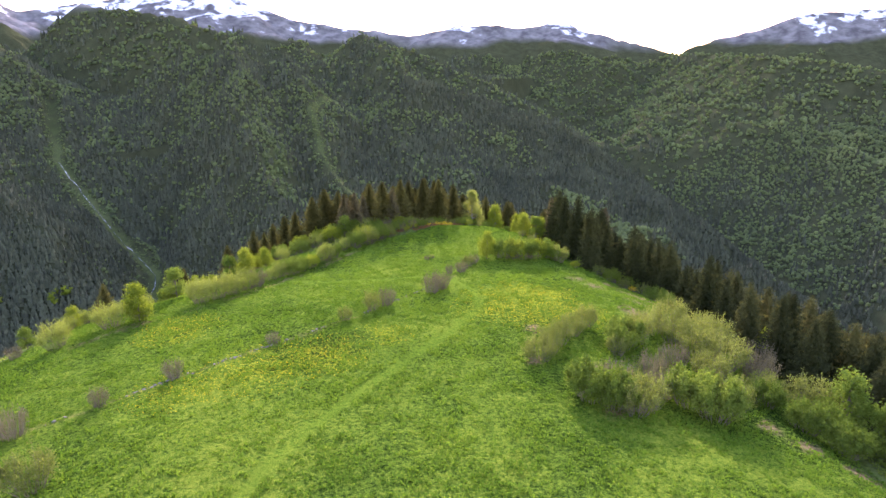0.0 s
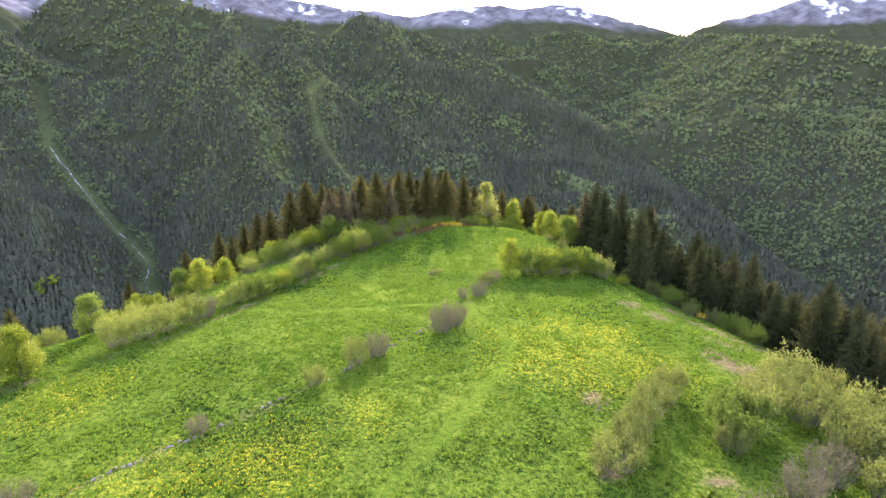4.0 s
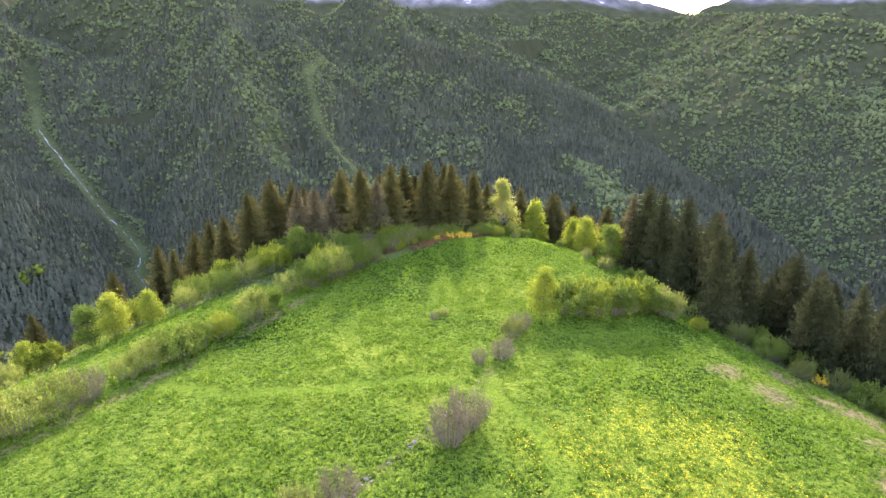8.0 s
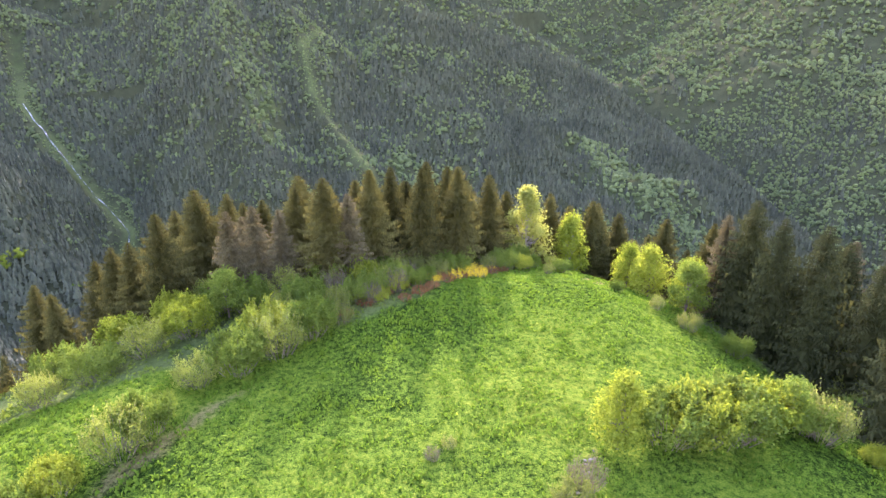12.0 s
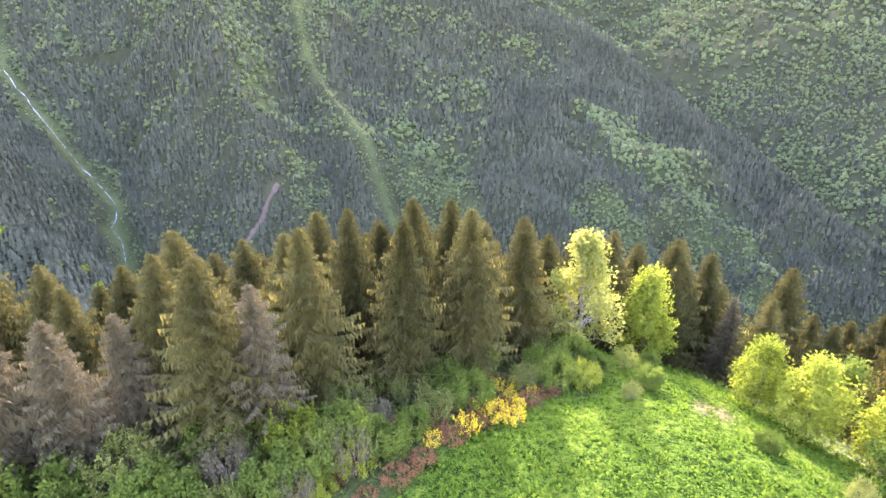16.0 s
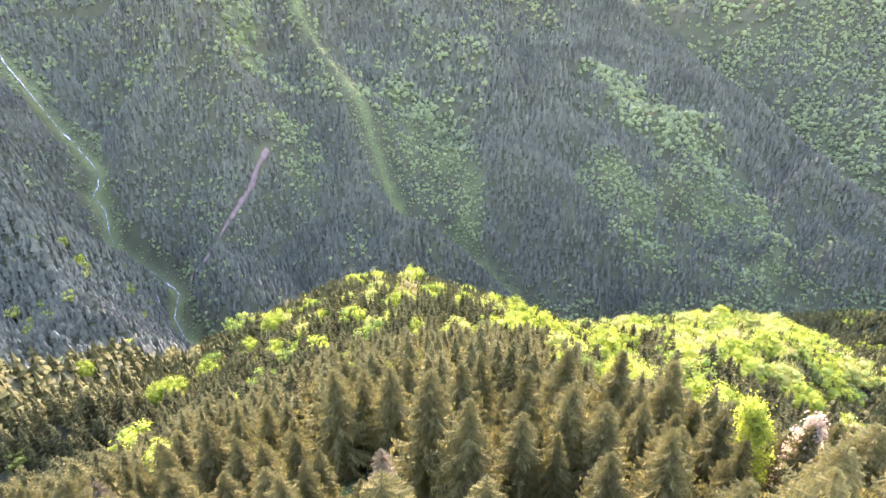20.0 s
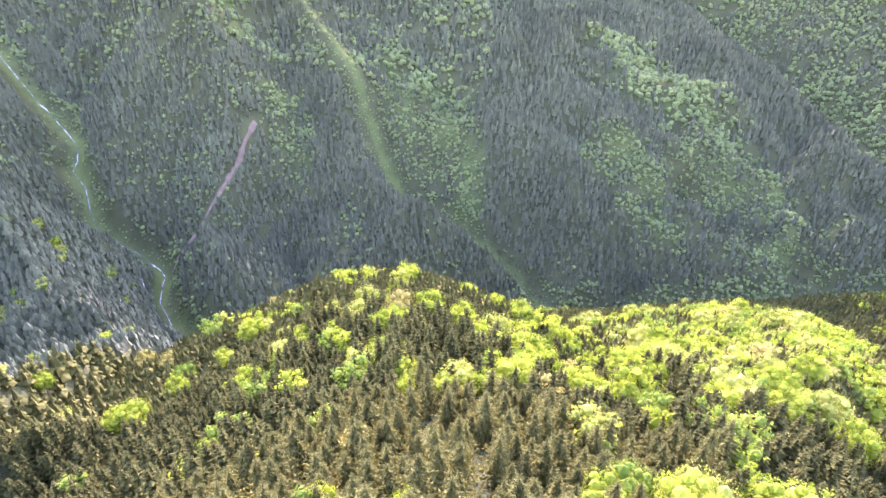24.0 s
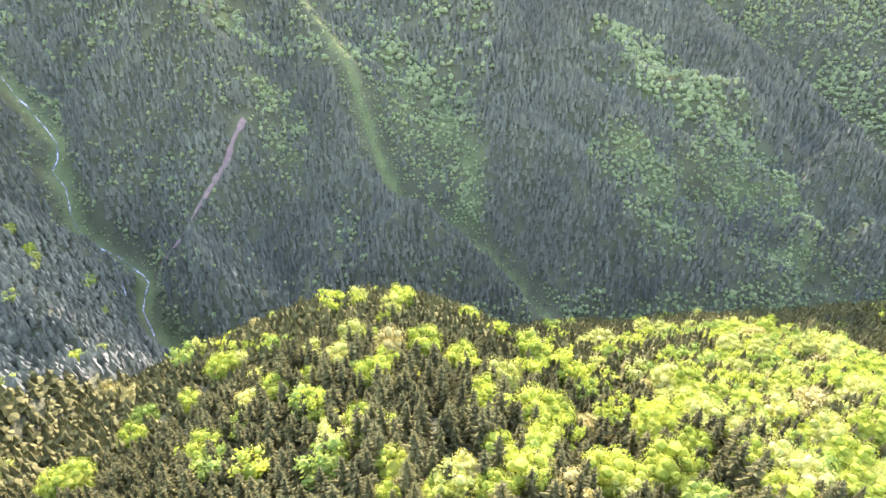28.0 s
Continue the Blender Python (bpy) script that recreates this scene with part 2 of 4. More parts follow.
RIDGES = {  # crest, slope beside the crest, slope far below it
    "left_spur": ([(-1900, 1400, 420), (-1350, 1330, 10), (-960, 1310, -190), (-800, 1220, -258), (-652, 1150, -314), (-587, 1100, -335), (-520, 1045, -349), (-462, 1000, -361), (-415, 965, -385), (-381, 940, -406), (-350, 915, -447)], 0.62, 0.55),
    "left_shoulder": ([(-2500, 2700, 520), (-1750, 2400, 270), (-1500, 2230, 130), (-1340, 2060, 0)], 0.6, 0.6),
    "left_mountain": ([(-1950, 3300, 600), (-1344, 2999, 484), (-913, 2552, 353), (-700, 2100, 165), (-545, 1640, -70), (-470, 1545, -140)], 1.0, 0.9),
    "left_rib": ([(-618, 2400, 245), (-573, 2300, 192), (-477, 2080, 57), (-405, 1870, -75), (-321, 1730, -162), (-265, 1640, -198), (-216, 1570, -234), (-179, 1500, -293), (-159, 1455, -345), (-131, 1410, -418), (-97, 1375, -460), (-64, 1350, -489), (12, 1310, -500), (64, 1275, -522), (114, 1230, -558), (175, 1165, -598)], 0.8, 0.85),
    "middle_mountain": ([(-452, 3402, 440), (-230, 2800, 280), (-142, 2399, 148), (-59, 2400, 146), (148, 2440, 93), (343, 2495, 25), (524, 2548, -35), (665, 2500, -138), (765, 2400, -247), (830, 2300, -314), (889, 2200, -378), (944, 2050, -464), (1000, 1900, -545)], 0.74, 0.41),
    "back_ridge": ([(-452, 3402, 440), (-67, 3264, 306), (293, 3121, 150), (485, 2988, 35)], 0.6, 0.5),
    "right_mountain": ([(1105, 4080, 250), (1627, 4214, 392), (1704, 3478, 340), (1787, 3050, 282), (1932, 2833, 240), (2034, 2712, 190), (2500, 2300, 230)], 0.68, 0.39),
    "snow_left": ([(-4200, 3900, 1100), (-3500, 4000, 1000), (-2950, 4250, 700), (-2330, 4700, 900), (-1672, 4745, 900), (-1103, 4700, 690)], 0.6, 0.5),
    "snow_middle": ([(-1103, 4700, 690), (-700, 4690, 640), (-276, 4783, 590), (40, 4800, 660), (360, 4850, 690), (620, 4830, 640), (910, 4850, 715), (1248, 4781, 590), (1790, 4641, 440)], 0.6, 0.5),
    "snow_right": ([(1790, 4641, 420), (2194, 4820, 560), (2569, 4830, 630), (2881, 4850, 740), (3491, 4832, 800), (4300, 4300, 900)], 0.62, 0.5),
    "near_arm": ([(60, 430, -112), (113, 489, -150), (262, 632, -241), (352, 782, -330)], 0.56, 0.56),
    "arm_end": ([(352, 782, -326), (325, 898, -380), (300, 965, -470)], 0.8, 0.8),
    "near_rib": ([(0, 670, -238), (85, 765, -296), (146, 826, -336), (190, 915, -450)], 0.5, 0.55),
    "west_rib": ([(-268, 590, -195), (-301, 655, -272), (-308, 700, -334), (-300, 735, -360), (-270, 780, -420)], 0.6, 0.6),
    "west_flank": ([(-1500, -300, 160), (-1050, 300, -60), (-700, 640, -330), (-520, 800, -460)], 0.5, 0.5),
    "east_flank": ([(1500, -300, 160), (1200, 300, -140), (900, 760, -420)], 0.5, 0.5),
}
RIVER_HIGH = [(-1500, 2250, 60), (-1237, 1842, -120), (-942, 1590, -300), (-809, 1470, -350), (-748, 1412, -372), (-736, 1385, -392), (-740, 1365, -408), (-706, 1335, -428), (-678, 1285, -464), (-647, 1255, -498), (-577, 1235, -516)]
RIVER_LOW = [(-548, 1218, -532), (-516, 1190, -540), (-500, 1130, -551), (-450, 1060, -560), (-330, 985, -568), (-50, 1060, -580), (150, 1140, -592), (700, 1230, -612), (1700, 1350, -650)]
RIVER = RIVER_HIGH + RIVER_LOW
GULLY = [(-440, 2330, 120), (-467, 2085, 49), (-395, 1875, -83), (-311, 1735, -170), (-255, 1645, -206), (-206, 1575, -242), (-169, 1505, -301), (-149, 1460, -353), (-121, 1415, -426), (-87, 1380, -468), (-54, 1355, -497), (22, 1315, -508), (74, 1280, -530), (124, 1235, -566), (185, 1170, -606)]
SIDE_VALLEY = [(520, 3350, 60), (660, 2900, -90), (830, 2660, -240), (945, 2460, -345), (1025, 2260, -425), (1100, 2050, -505), (1170, 1750, -585), (1220, 1330, -640)]
SPUR_Y = [-900, 0, 100, 160, 200, 230, 255, 275, 330, 480, 600, 725, 800, 850, 930]
SPUR_Z = [60, 8, 4.5, 4.5, 2, 3.5, 6, 2, -25, -122, -186, -238, -274, -330, -500]
SPUR_MIDDLE = [0, -15, -19, -16, -10, -8, -6, -3, 5, 5, -20, -48, -56, -60, -70]
SPUR_HALF = [120, 95, 93, 90, 68, 50, 38, 30, 22, 20, 34, 40, 20, 12, 8]


def fall(far, first, last, bend):
    """The drop below a crest: first the one slope, then the other."""
    return first * np.minimum(far, bend) + last * np.maximum(far - bend, 0)


def spur(x, y):
    """The near spur: a flat crown, and the slopes that fall from it."""
    z, middle, half = (np.interp(y, SPUR_Y, v) for v in (SPUR_Z, SPUR_MIDDLE, SPUR_HALF))
    out = np.maximum(np.abs(x - middle) - half + 12, 0)
    crown = 0.0008 * np.minimum(np.abs(x - middle), half) ** 2 * smooth(330, 250, y)
    return z - crown - 0.52 * out * out / (out + 26)


def height(x, y):
    x, y = np.asarray(x, float), np.asarray(y, float)
    far_off = smooth(330, 700, y) + smooth(150, 400, np.abs(x))
    far_off = np.clip(far_off, 0, 1)
    bend = 22 * wobble(x, y, 230, 3) + 9 * wobble(x, y, 90, 4)
    top = np.full(np.shape(x), -2000.0)
    south = np.maximum(np.interp(x, *zip(*[p[:2] for p in RIVER_LOW])) - y, 0) * (x > -538)
    for n, (name, (line, first, last)) in enumerate(RIDGES.items()):
        rib = 1 + 0.1 * wobble(x, y, 170, 20 + n) + 0.06 * wobble(x, y, 70, 40 + n)
        one, sway = np.full(np.shape(x), -3000.0), 0.3 if name in ("left_rib", "left_spur", "middle_mountain") else 1.0
        for pair in zip(line, line[1:]):
            far, high = along(x + bend * 1.2 * sway, y + bend * sway, pair)
            one = np.maximum(one, high - fall(far, first, last, 350) * rib)
        if name in ("left_mountain", "left_rib", "middle_mountain", "right_mountain"):
            one = one - 0.9 * south
        k = 18.0  # soft joint
        h = np.clip(0.5 + 0.5 * (one - top) / k, 0, 1)
        top = top + (one - top) * h + k * h * (1 - h)
    for line, slope in ((GULLY, 1.0), (SIDE_VALLEY, 0.8), (RIVER, np.where(south > 0, 0.48 + 0.27 * smooth(500, 400, x) + 0.5 * smooth(-280, -380, x), 1.1))):
        for pair in zip(line, line[1:]):
            far, high = along(x + 0.3 * bend, y, pair)
            top = np.minimum(top, high + slope * far)
    far, high = along(x, y, RIVER)
    bed = high + 0.06 * far
    top = np.maximum(top, bed)
    dig = smooth(30, 4, far)
    top = top + (np.minimum(top, high + 0.3 * far) - top) * dig
    rough = (10 * wobble(x, y, 130, 7) + 4 * wobble(x, y, 45, 8)) * far_off * smooth(10, 60, far)
    top = top + rough
    own = spur(x, y) + 6 * wobble(x, y, 80, 9) * far_off
    near = own + 0.35 * wobble(x, y, 26, 10) + 0.12 * wobble(x, y, 7, 11)
    k = 10.0
    h = np.clip(0.5 + 0.5 * (near - top) / k, 0, 1)
    return top + (near - top) * h + k * h * (1 - h) * far_off


# ---- the ground: one sheet from the meadow to the snow ----
def mesh_of(name, co, faces, material, smooth_shade=False):
    """A mesh from arrays of corners and of faces with equally many corners."""
    co, faces = np.asarray(co, np.float32), np.asarray(faces, np.int32)
    me = bpy.data.meshes.new(name)
    me.vertices.add(len(co))
    me.vertices.foreach_set("co", co.ravel())
    me.loops.add(faces.size)
    me.loops.foreach_set("vertex_index", faces.ravel())
    me.polygons.add(len(faces))
    me.polygons.foreach_set("loop_start", np.arange(0, faces.size, faces.shape[1], dtype=np.int32))
    me.polygons.foreach_set("use_smooth", np.full(len(faces), smooth_shade))
    for one in material if isinstance(material, (list, tuple)) else [material]:
        me.materials.append(one)
    me.update(calc_edges=True)
    return me


def steps(*stretches):
    """Places from (start, end, step at the start, step at the end)."""
    out = []
    for a, b, first, last in stretches:
        n = max(2, int(round((b - a) / ((first + last) / 2))))
        u = np.linspace(0, 1, n, endpoint=False)
        w = first * u + (last - first) * u * u / 2
        out.append(a + (b - a) * w / (first + (last - first) / 2))
    return np.concatenate(out + [[stretches[-1][1]]])


TRACKS = {  # worn lines over the meadow: places and half widths
    "main": ([(-34, 50, 0), (-29, 72, 0), (-23, 90, 0), (-16.5, 104, 0), (-8, 118, 0), (1, 134, 0), (9.5, 151, 0), (11, 158, 0), (10, 168, 0), (4.5, 178, 0), (-5, 184, 0), (-20, 181, 0), (-38, 179, 0), (-52, 184, 0)], 1.25),
    "spur_track": ([(5, 178, 0), (2, 190, 0), (0, 197, 0)], 1.0),
}
WALL = [(-110, 68, 0), (-76, 93, 0), (-64, 104, 0), (-57.5, 110.5, 0), (-43, 124, 0), (-29, 138, 0), (-19, 150, 0), (-11, 161, 0), (-4, 171, 0), (1, 180, 0), (5.6, 190, 0), (8.7, 201, 0), (14, 211, 0)]
BANK = [(-97, 134, 0), (-83, 149, 0), (-66, 163, 0), (-56, 182, 0), (-46, 201, 0), (-37, 219, 0), (-27, 231, 0)]  # bare earth below the hedge
BARE = [(63, 97, 4), (68, 92, 4.5), (73, 86, 5), (77, 79, 5), (79, 69, 6), (33, 98, 3.5), (21, 119, 2.5), (52, 184, 6), (48, 192, 5), (62, 170, 6), (60, 154, 9), (67, 147, 7), (57, 160, 6), (36, 118, 4), (24, 138, 3), (12, 268, 4), (-6, 262, 4), (28, 266, 4), (66, 185, 9), (72, 176, 8), (62, 196, 7)]
FLOWERS = [(14, 152, 12), (24, 146, 11), (30, 158, 12), (40, 150, 10), (12, 165, 7), (24, 172, 9), (-40, 112, 14), (-28, 120, 12), (-55, 104, 10), (-15, 132, 8), (36, 170, 8), (-70, 140, 12)]


def edges_of_meadow(y):
    """How far the open grass reaches to the west and to the east."""
    west = np.interp(y, [-200, 100, 143, 160, 200, 222, 228, 232, 240, 249, 257, 266, 270], [-150, -142, -127, -113, -93, -76, -50, -31, -24, -9, -3, 10, 14])
    east = np.interp(y, [-200, 60, 100, 150, 181, 203, 224, 241, 262, 290], [86, 81, 78, 82, 76, 66, 55, 51, 42, 34])
    return west, east


def meadow_at(x, y):
    """One on the open grass, falling to nothing over its ragged edge."""
    west, east = edges_of_meadow(y)
    x = x + 2.5 * wobble(x, y, 9, 60) + 1.2 * wobble(x, y, 3, 61)
    side = smooth(-2, 3, x - west) * smooth(-2, 3, east - x)
    end = np.where(x > 10, 292, 270) + 2 * wobble(x, y, 6, 62)
    return side * smooth(2, -3, y - end)


# where broadleaf woods take over on the far slopes, and where spruces hold out: x, y, reach
GREEN_BELTS = [[(-225, 1830, 70), (-110, 1660, 75), (-15, 1500, 70), (50, 1370, 50)], [(470, 1900, 90), (520, 1640, 110), (580, 1490, 120), (660, 1350, 110)], [(330, 1420, 60), (390, 1340, 70)], [(-510, 1760, 60), (-430, 1620, 70)], [(-330, 1480, 50), (-300, 1400, 45)]]
# last belt: crest spruces, whose dark tone also replaces haze between the ridges
DARK_BELTS = [[(250, 1950, 80), (190, 1560, 90), (130, 1310, 70), (260, 1300, 60)], [(690, 2080, 90), (770, 1860, 90), (880, 1580, 110)], [(-100, 2370, 110), (380, 2470, 150), (700, 2550, 150), (840, 2200, 140), (920, 1950, 100)]]


def belt_at(x, y, belts):
    """One inside the belts, falling to nothing at their ragged edges."""
    best = np.zeros(len(x))
    for line in belts:
        far, reach = along(x, y, line)
        best = np.maximum(best, smooth(1.6, 0.3, far / reach))
    return best


def build_ground():
    xs = steps((-4600, -1500, 90, 26), (-1500, -900, 26, 14), (-900, -420, 11, 9), (-420, -130, 9, 3), (-130, 110, 2, 2), (110, 420, 3, 14), (420, 1500, 13, 26), (1500, 4900, 26, 90))
    ys = steps((-1500, 0, 160, 12), (0, 60, 8, 2), (60, 290, 2, 2), (290, 420, 2, 5), (420, 900, 5, 10), (900, 1800, 10, 18), (1800, 3200, 16, 32), (3200, 4950, 32, 42))
    gx, gy = np.meshgrid(xs, ys)
    x, y = gx.ravel(), gy.ravel()
    z = height(x, y)
    open_grass = meadow_at(x, y)
    lumps = (0.22 * wobble(x, y, 3.8, 12) + 0.14 * wobble(x, y, 2.1, 13)) * open_grass
    worn = np.zeros(len(x))
    for line, half in TRACKS.values():
        far, _ = along(x, y, line)
        worn = np.maximum(worn, smooth(half + 0.7, half - 0.5, far + 0.4 * wobble(x, y, 3, 14)))
    z = z + lumps * (1 - worn) - 0.12 * worn
    earth = np.zeros(len(x))
    for bx, by, size in BARE:
        earth = np.maximum(earth, (0.8 if by > 168 else 1.0) * smooth(size, size * 0.3, np.hypot(x - bx, y - by) + 0.3 * size * wobble(x, y, 4, 15)))
    far, _ = along(x, y, WALL)
    earth = np.maximum(earth, 0.5 * smooth(1.3, 0.4, far))
    far, _ = along(x, y, BANK)
    earth = np.maximum(earth, 0.7 * smooth(1.9, 0.5, far + 1.6 * wobble(x, y, 7, 24)))
    gold = np.zeros(len(x))
    for bx, by, size in FLOWERS:
        gold = np.maximum(gold, smooth(size, size * 0.2, np.hypot(x - bx, y - by) + 0.35 * size * wobble(x, y, 6, 16)))
    snow = smooth(430, 820, z - 0.02 * (4700 - y) + 60 * wobble(x, y, 240, 17)) * smooth(2900, 3700, y)
    far, _ = along(x, y, GULLY)
    low, _ = along(x, y, RIVER)
    green = np.maximum(smooth(14, 3, far + 7 * wobble(x, y, 40, 18) + 4 * wobble(x, y, 15, 25)), smooth(-200, -330, x) * smooth(26, 6, low + 14 * wobble(x, y, 40, 19)))
    green = np.maximum(green, 0.8 * belt_at(x, y, GREEN_BELTS) * smooth(-0.3, 0.5, wobble(x, y, 45, 76)))
    green = np.maximum(0.42 * green, 0.85 * smooth(345, 300, y) * smooth(-70, -40, z))
    n, m = len(ys), len(xs)
    a = (np.arange(n - 1)[:, None] * m + np.arange(m - 1)).ravel()
    faces = np.stack([a, a + 1, a + m + 1, a + m], 1)
    me = mesh_of("ground", np.stack([x, y, z], 1), faces, GROUND, True)
    for name, masks in (("cover", (open_grass, worn, earth)), ("cover_two", (gold, snow, green))):
        layer = me.color_attributes.new(name, "FLOAT_COLOR", "POINT")
        layer.data.foreach_set("color", np.stack([*masks, np.ones(len(x))], 1).astype(np.float32).ravel())
    return tagged(new("ground", me), "bright green spring meadow on a spur below forested snow mountains", "ground", kind="structure")


build_ground()


# ---- plants: shapes ----
dice = np.random.default_rng(7)


def turn_z(co, a):
    c, s = np.cos(a), np.sin(a)
    return np.stack([co[..., 0] * c - co[..., 1] * s, co[..., 0] * s + co[..., 1] * c, co[..., 2]], -1)


def tube(points, radii, sides=5):
    """A tapered limb along points: corners and triangles."""
    points, rings = np.asarray(points, float), []
    for k, (p, r) in enumerate(zip(points, radii)):
        d = points[min(k + 1, len(points) - 1)] - points[max(k - 1, 0)]
        d = d / (np.linalg.norm(d) + 1e-9)
        side = np.cross(d, (0, 0, 1.0) if abs(d[2]) < 0.9 else (1.0, 0, 0))
        side /= np.linalg.norm(side)
        up = np.cross(d, side)
        a = np.arange(sides) * 2 * np.pi / sides
        rings.append(p + r * (np.cos(a)[:, None] * side + np.sin(a)[:, None] * up))
    co, tri = np.concatenate(rings), []
    for k in range(len(points) - 1):
        for s in range(sides):
            a, b = k * sides + s, k * sides + (s + 1) % sides
            tri += [(a, b, b + sides), (a, b + sides, a + sides)]
    return co, np.array(tri)


def join(pieces):
    """Several (corners, triangles) as one."""
    cos, tris, at = [], [], 0
    for co, tri in pieces:
        cos.append(co)
        tris.append(np.asarray(tri) + at)
        at += len(co)
    return np.concatenate(cos), np.concatenate(tris)


def spruce_crown(tall, wide, whorl, arms, seed, sparse=0.0, low=0.05, sprigs=0):
    """Whorls of drooping boughs, shorter towards the tip; with sprigs, each bough is a feathered frond, else a folded blade."""
    g, cos, tris, at = np.random.default_rng(seed), [], [], 0
    h = low * tall
    while h < tall * 0.985:
        u = h / tall
        reach = wide * (1 - u) ** 0.74 * (0.72 + 0.45 * g.random()) + 0.12
        n = max(min(5, arms), int(arms * (0.55 + 0.45 * (1 - u))))
        start = g.random() * 6.28
        for k in range(n):
            if g.random() < sparse:
                continue
            a, r = start + k * 6.28 / n + 0.5 * (g.random() - 0.5), reach * (0.7 + 0.5 * g.random())
            drop = r * (0.14 + 0.3 * (1 - u)) * (0.6 + 0.7 * g.random())
            lift = r * 0.14
            b = min((0.16 + 0.16 * g.random()) * r + 0.1, 0.55)
            hang = min((0.14 + 0.14 * g.random()) * r + 0.1, 0.6)
            if sprigs:
                v = np.linspace(0.12, 1, sprigs)
                spine = np.stack([v * r, 0 * v, -drop * v * (1.7 - 0.8 * v) + lift * v ** 3], 1)
                step = 0.5 / sprigs * r
                out = (b * 1.0 * np.sin(np.pi * (0.12 + 0.86 * v)) + 0.06) * (0.65 + 0.7 * g.random(sprigs))
                rows = []
                for side in (1, -1):
                    out = out * (0.6 + 0.8 * g.random(sprigs))
                    tips = spine + np.stack([(0.1 + 0.9 * g.random(sprigs)) * out, side * out, -hang * (0.5 + 0.9 * g.random(sprigs)) * out / (b + 0.1)], 1)
                    rows.append(np.stack([spine - (step * 0.8, 0, 0), tips, spine + (step * 0.8, 0, 0.02)], 1))
                tails = spine + np.stack([0.1 * out, 0.25 * b * g.normal(size=sprigs), -hang * (0.9 + g.random(sprigs))], 1)
                rows.append(np.stack([spine - (step * 0.9, 0, 0), tails, spine + (step * 0.9, 0, 0)], 1))
                co = np.concatenate(rows).reshape(-1, 3)
                tri = np.arange(len(co)).reshape(-1, 3)
            else:
                co = np.array([(0.02 * r, 0, 0.05), (0.5 * r, b, -0.55 * drop - 0.5 * hang), (0.55 * r, 0, -0.45 * drop + 0.15 * lift),
                               (0.5 * r, -b, -0.55 * drop - 0.5 * hang), (r, 0, -0.85 * drop + lift), (0.6 * r, 0.1 * b, -0.6 * drop - hang)])
                tri = np.array([(0, 2, 1), (0, 3, 2), (1, 2, 4), (2, 3, 4), (0, 5, 4)])
            co[:, 2] += h
            cos.append(turn_z(co, a))
            tris.append(tri + at)
            at += len(co)
        h += whorl * (0.75 + 0.5 * g.random()) * (0.55 + 0.6 * (1 - u))
    tip = np.array([(0.07, 0, tall * 0.95), (-0.05, 0.06, tall * 0.95), (0, -0.07, tall * 0.95), (0, 0, tall * 1.02)])
    cos.append(tip)
    tris.append(np.array([(0, 1, 3), (1, 2, 3), (2, 0, 3)]) + at)
    return np.concatenate(cos), np.concatenate(tris)


def skirts(tall, wide, tiers, sides, seed, low=0.05, full=0.85):
    """The dense body of a spruce: ragged skirts with deep notches, one over the other."""
    g, cos, tris, at = np.random.default_rng(seed), [], [], 0
    for k in range(tiers):
        u = low + (0.97 - low) * k / tiers
        top = min(1.0, u + (1.0 - low) * 1.75 / tiers)
        a = np.arange(sides) * 2 * np.pi / sides + g.random() * 6
        jag = np.where(np.arange(sides) % 2, 1.0, 0.62) * (0.75 + 0.5 * g.random(sides))
        r = (wide * (1 - u) ** full + 0.1) * jag
        ring = np.stack([r * np.cos(a), r * np.sin(a), tall * u - 0.1 * r + 0.05 * tall / tiers * g.normal(size=sides)], 1)
        lean = 0.06 * wide * (1 - u) * g.normal(size=2)
        cos.append(np.concatenate([ring, [(lean[0], lean[1], tall * top)]]))
        tris += [(at + s, at + (s + 1) % sides, at + sides) for s in range(sides)]
        at += sides + 1
    return np.concatenate(cos), np.array(tris)


def bushy_spruce(tall, wide, sprays, size, seed, tiers=5, sides=7, full=0.62):
    """A spruce for the middle distance: a ragged body, shaggy with drooping sprays at random heights."""
    g = np.random.default_rng(seed)
    u = 0.04 + 0.93 * (np.arange(sprays) + g.random(sprays)) / sprays
    u = 1 - (1 - u) ** 0.72
    reach = wide * (1 - u) ** full * (0.82 + 0.3 * g.random(sprays))
    a = np.arange(sprays) * 2.4 + 0.7 * g.random(sprays)
    long = size * (0.55 + 0.6 * (1 - u)) * (0.7 + 0.6 * g.random(sprays))
    broad = long * (0.35 + 0.2 * g.random(sprays))
    tilt = 0.25 + 0.5 * g.random(sprays)
    zero = 0 * a
    root = np.stack([np.maximum(reach - long, 0), zero, u * tall + 0.25 * long], 1)
    tip = np.stack([reach, zero, u * tall - tilt * long * 0.7], 1)
    mid = (root + tip) / 2
    left, right = mid + np.stack([zero, broad, -0.4 * broad], 1), mid + np.stack([zero, -broad, -0.4 * broad], 1)
    co = np.stack([root, left, tip, right], 1)
    c, s = np.cos(a)[:, None], np.sin(a)[:, None]
    co = np.stack([co[..., 0] * c - co[..., 1] * s, co[..., 0] * s + co[..., 1] * c, co[..., 2]], -1).reshape(-1, 3)
    k = np.arange(sprays)[:, None] * 4
    return join([(co, np.concatenate([k + (0, 1, 2), k + (0, 2, 3)])), skirts(tall, wide * 0.66, tiers, sides, seed + 1, 0.04, full)])


def wood_spruce(tall, wide, whorl, arms, seed, tiers, sides, sprigs=0):
    """A spruce of the closed wood: whorls of drooping boughs round a slim ragged body."""
    return join([spruce_crown(tall, wide, whorl, arms, seed, 0.04, sprigs=sprigs), skirts(tall * 0.97, wide * 0.52, tiers, sides, seed + 1, 0.04, 0.75)])


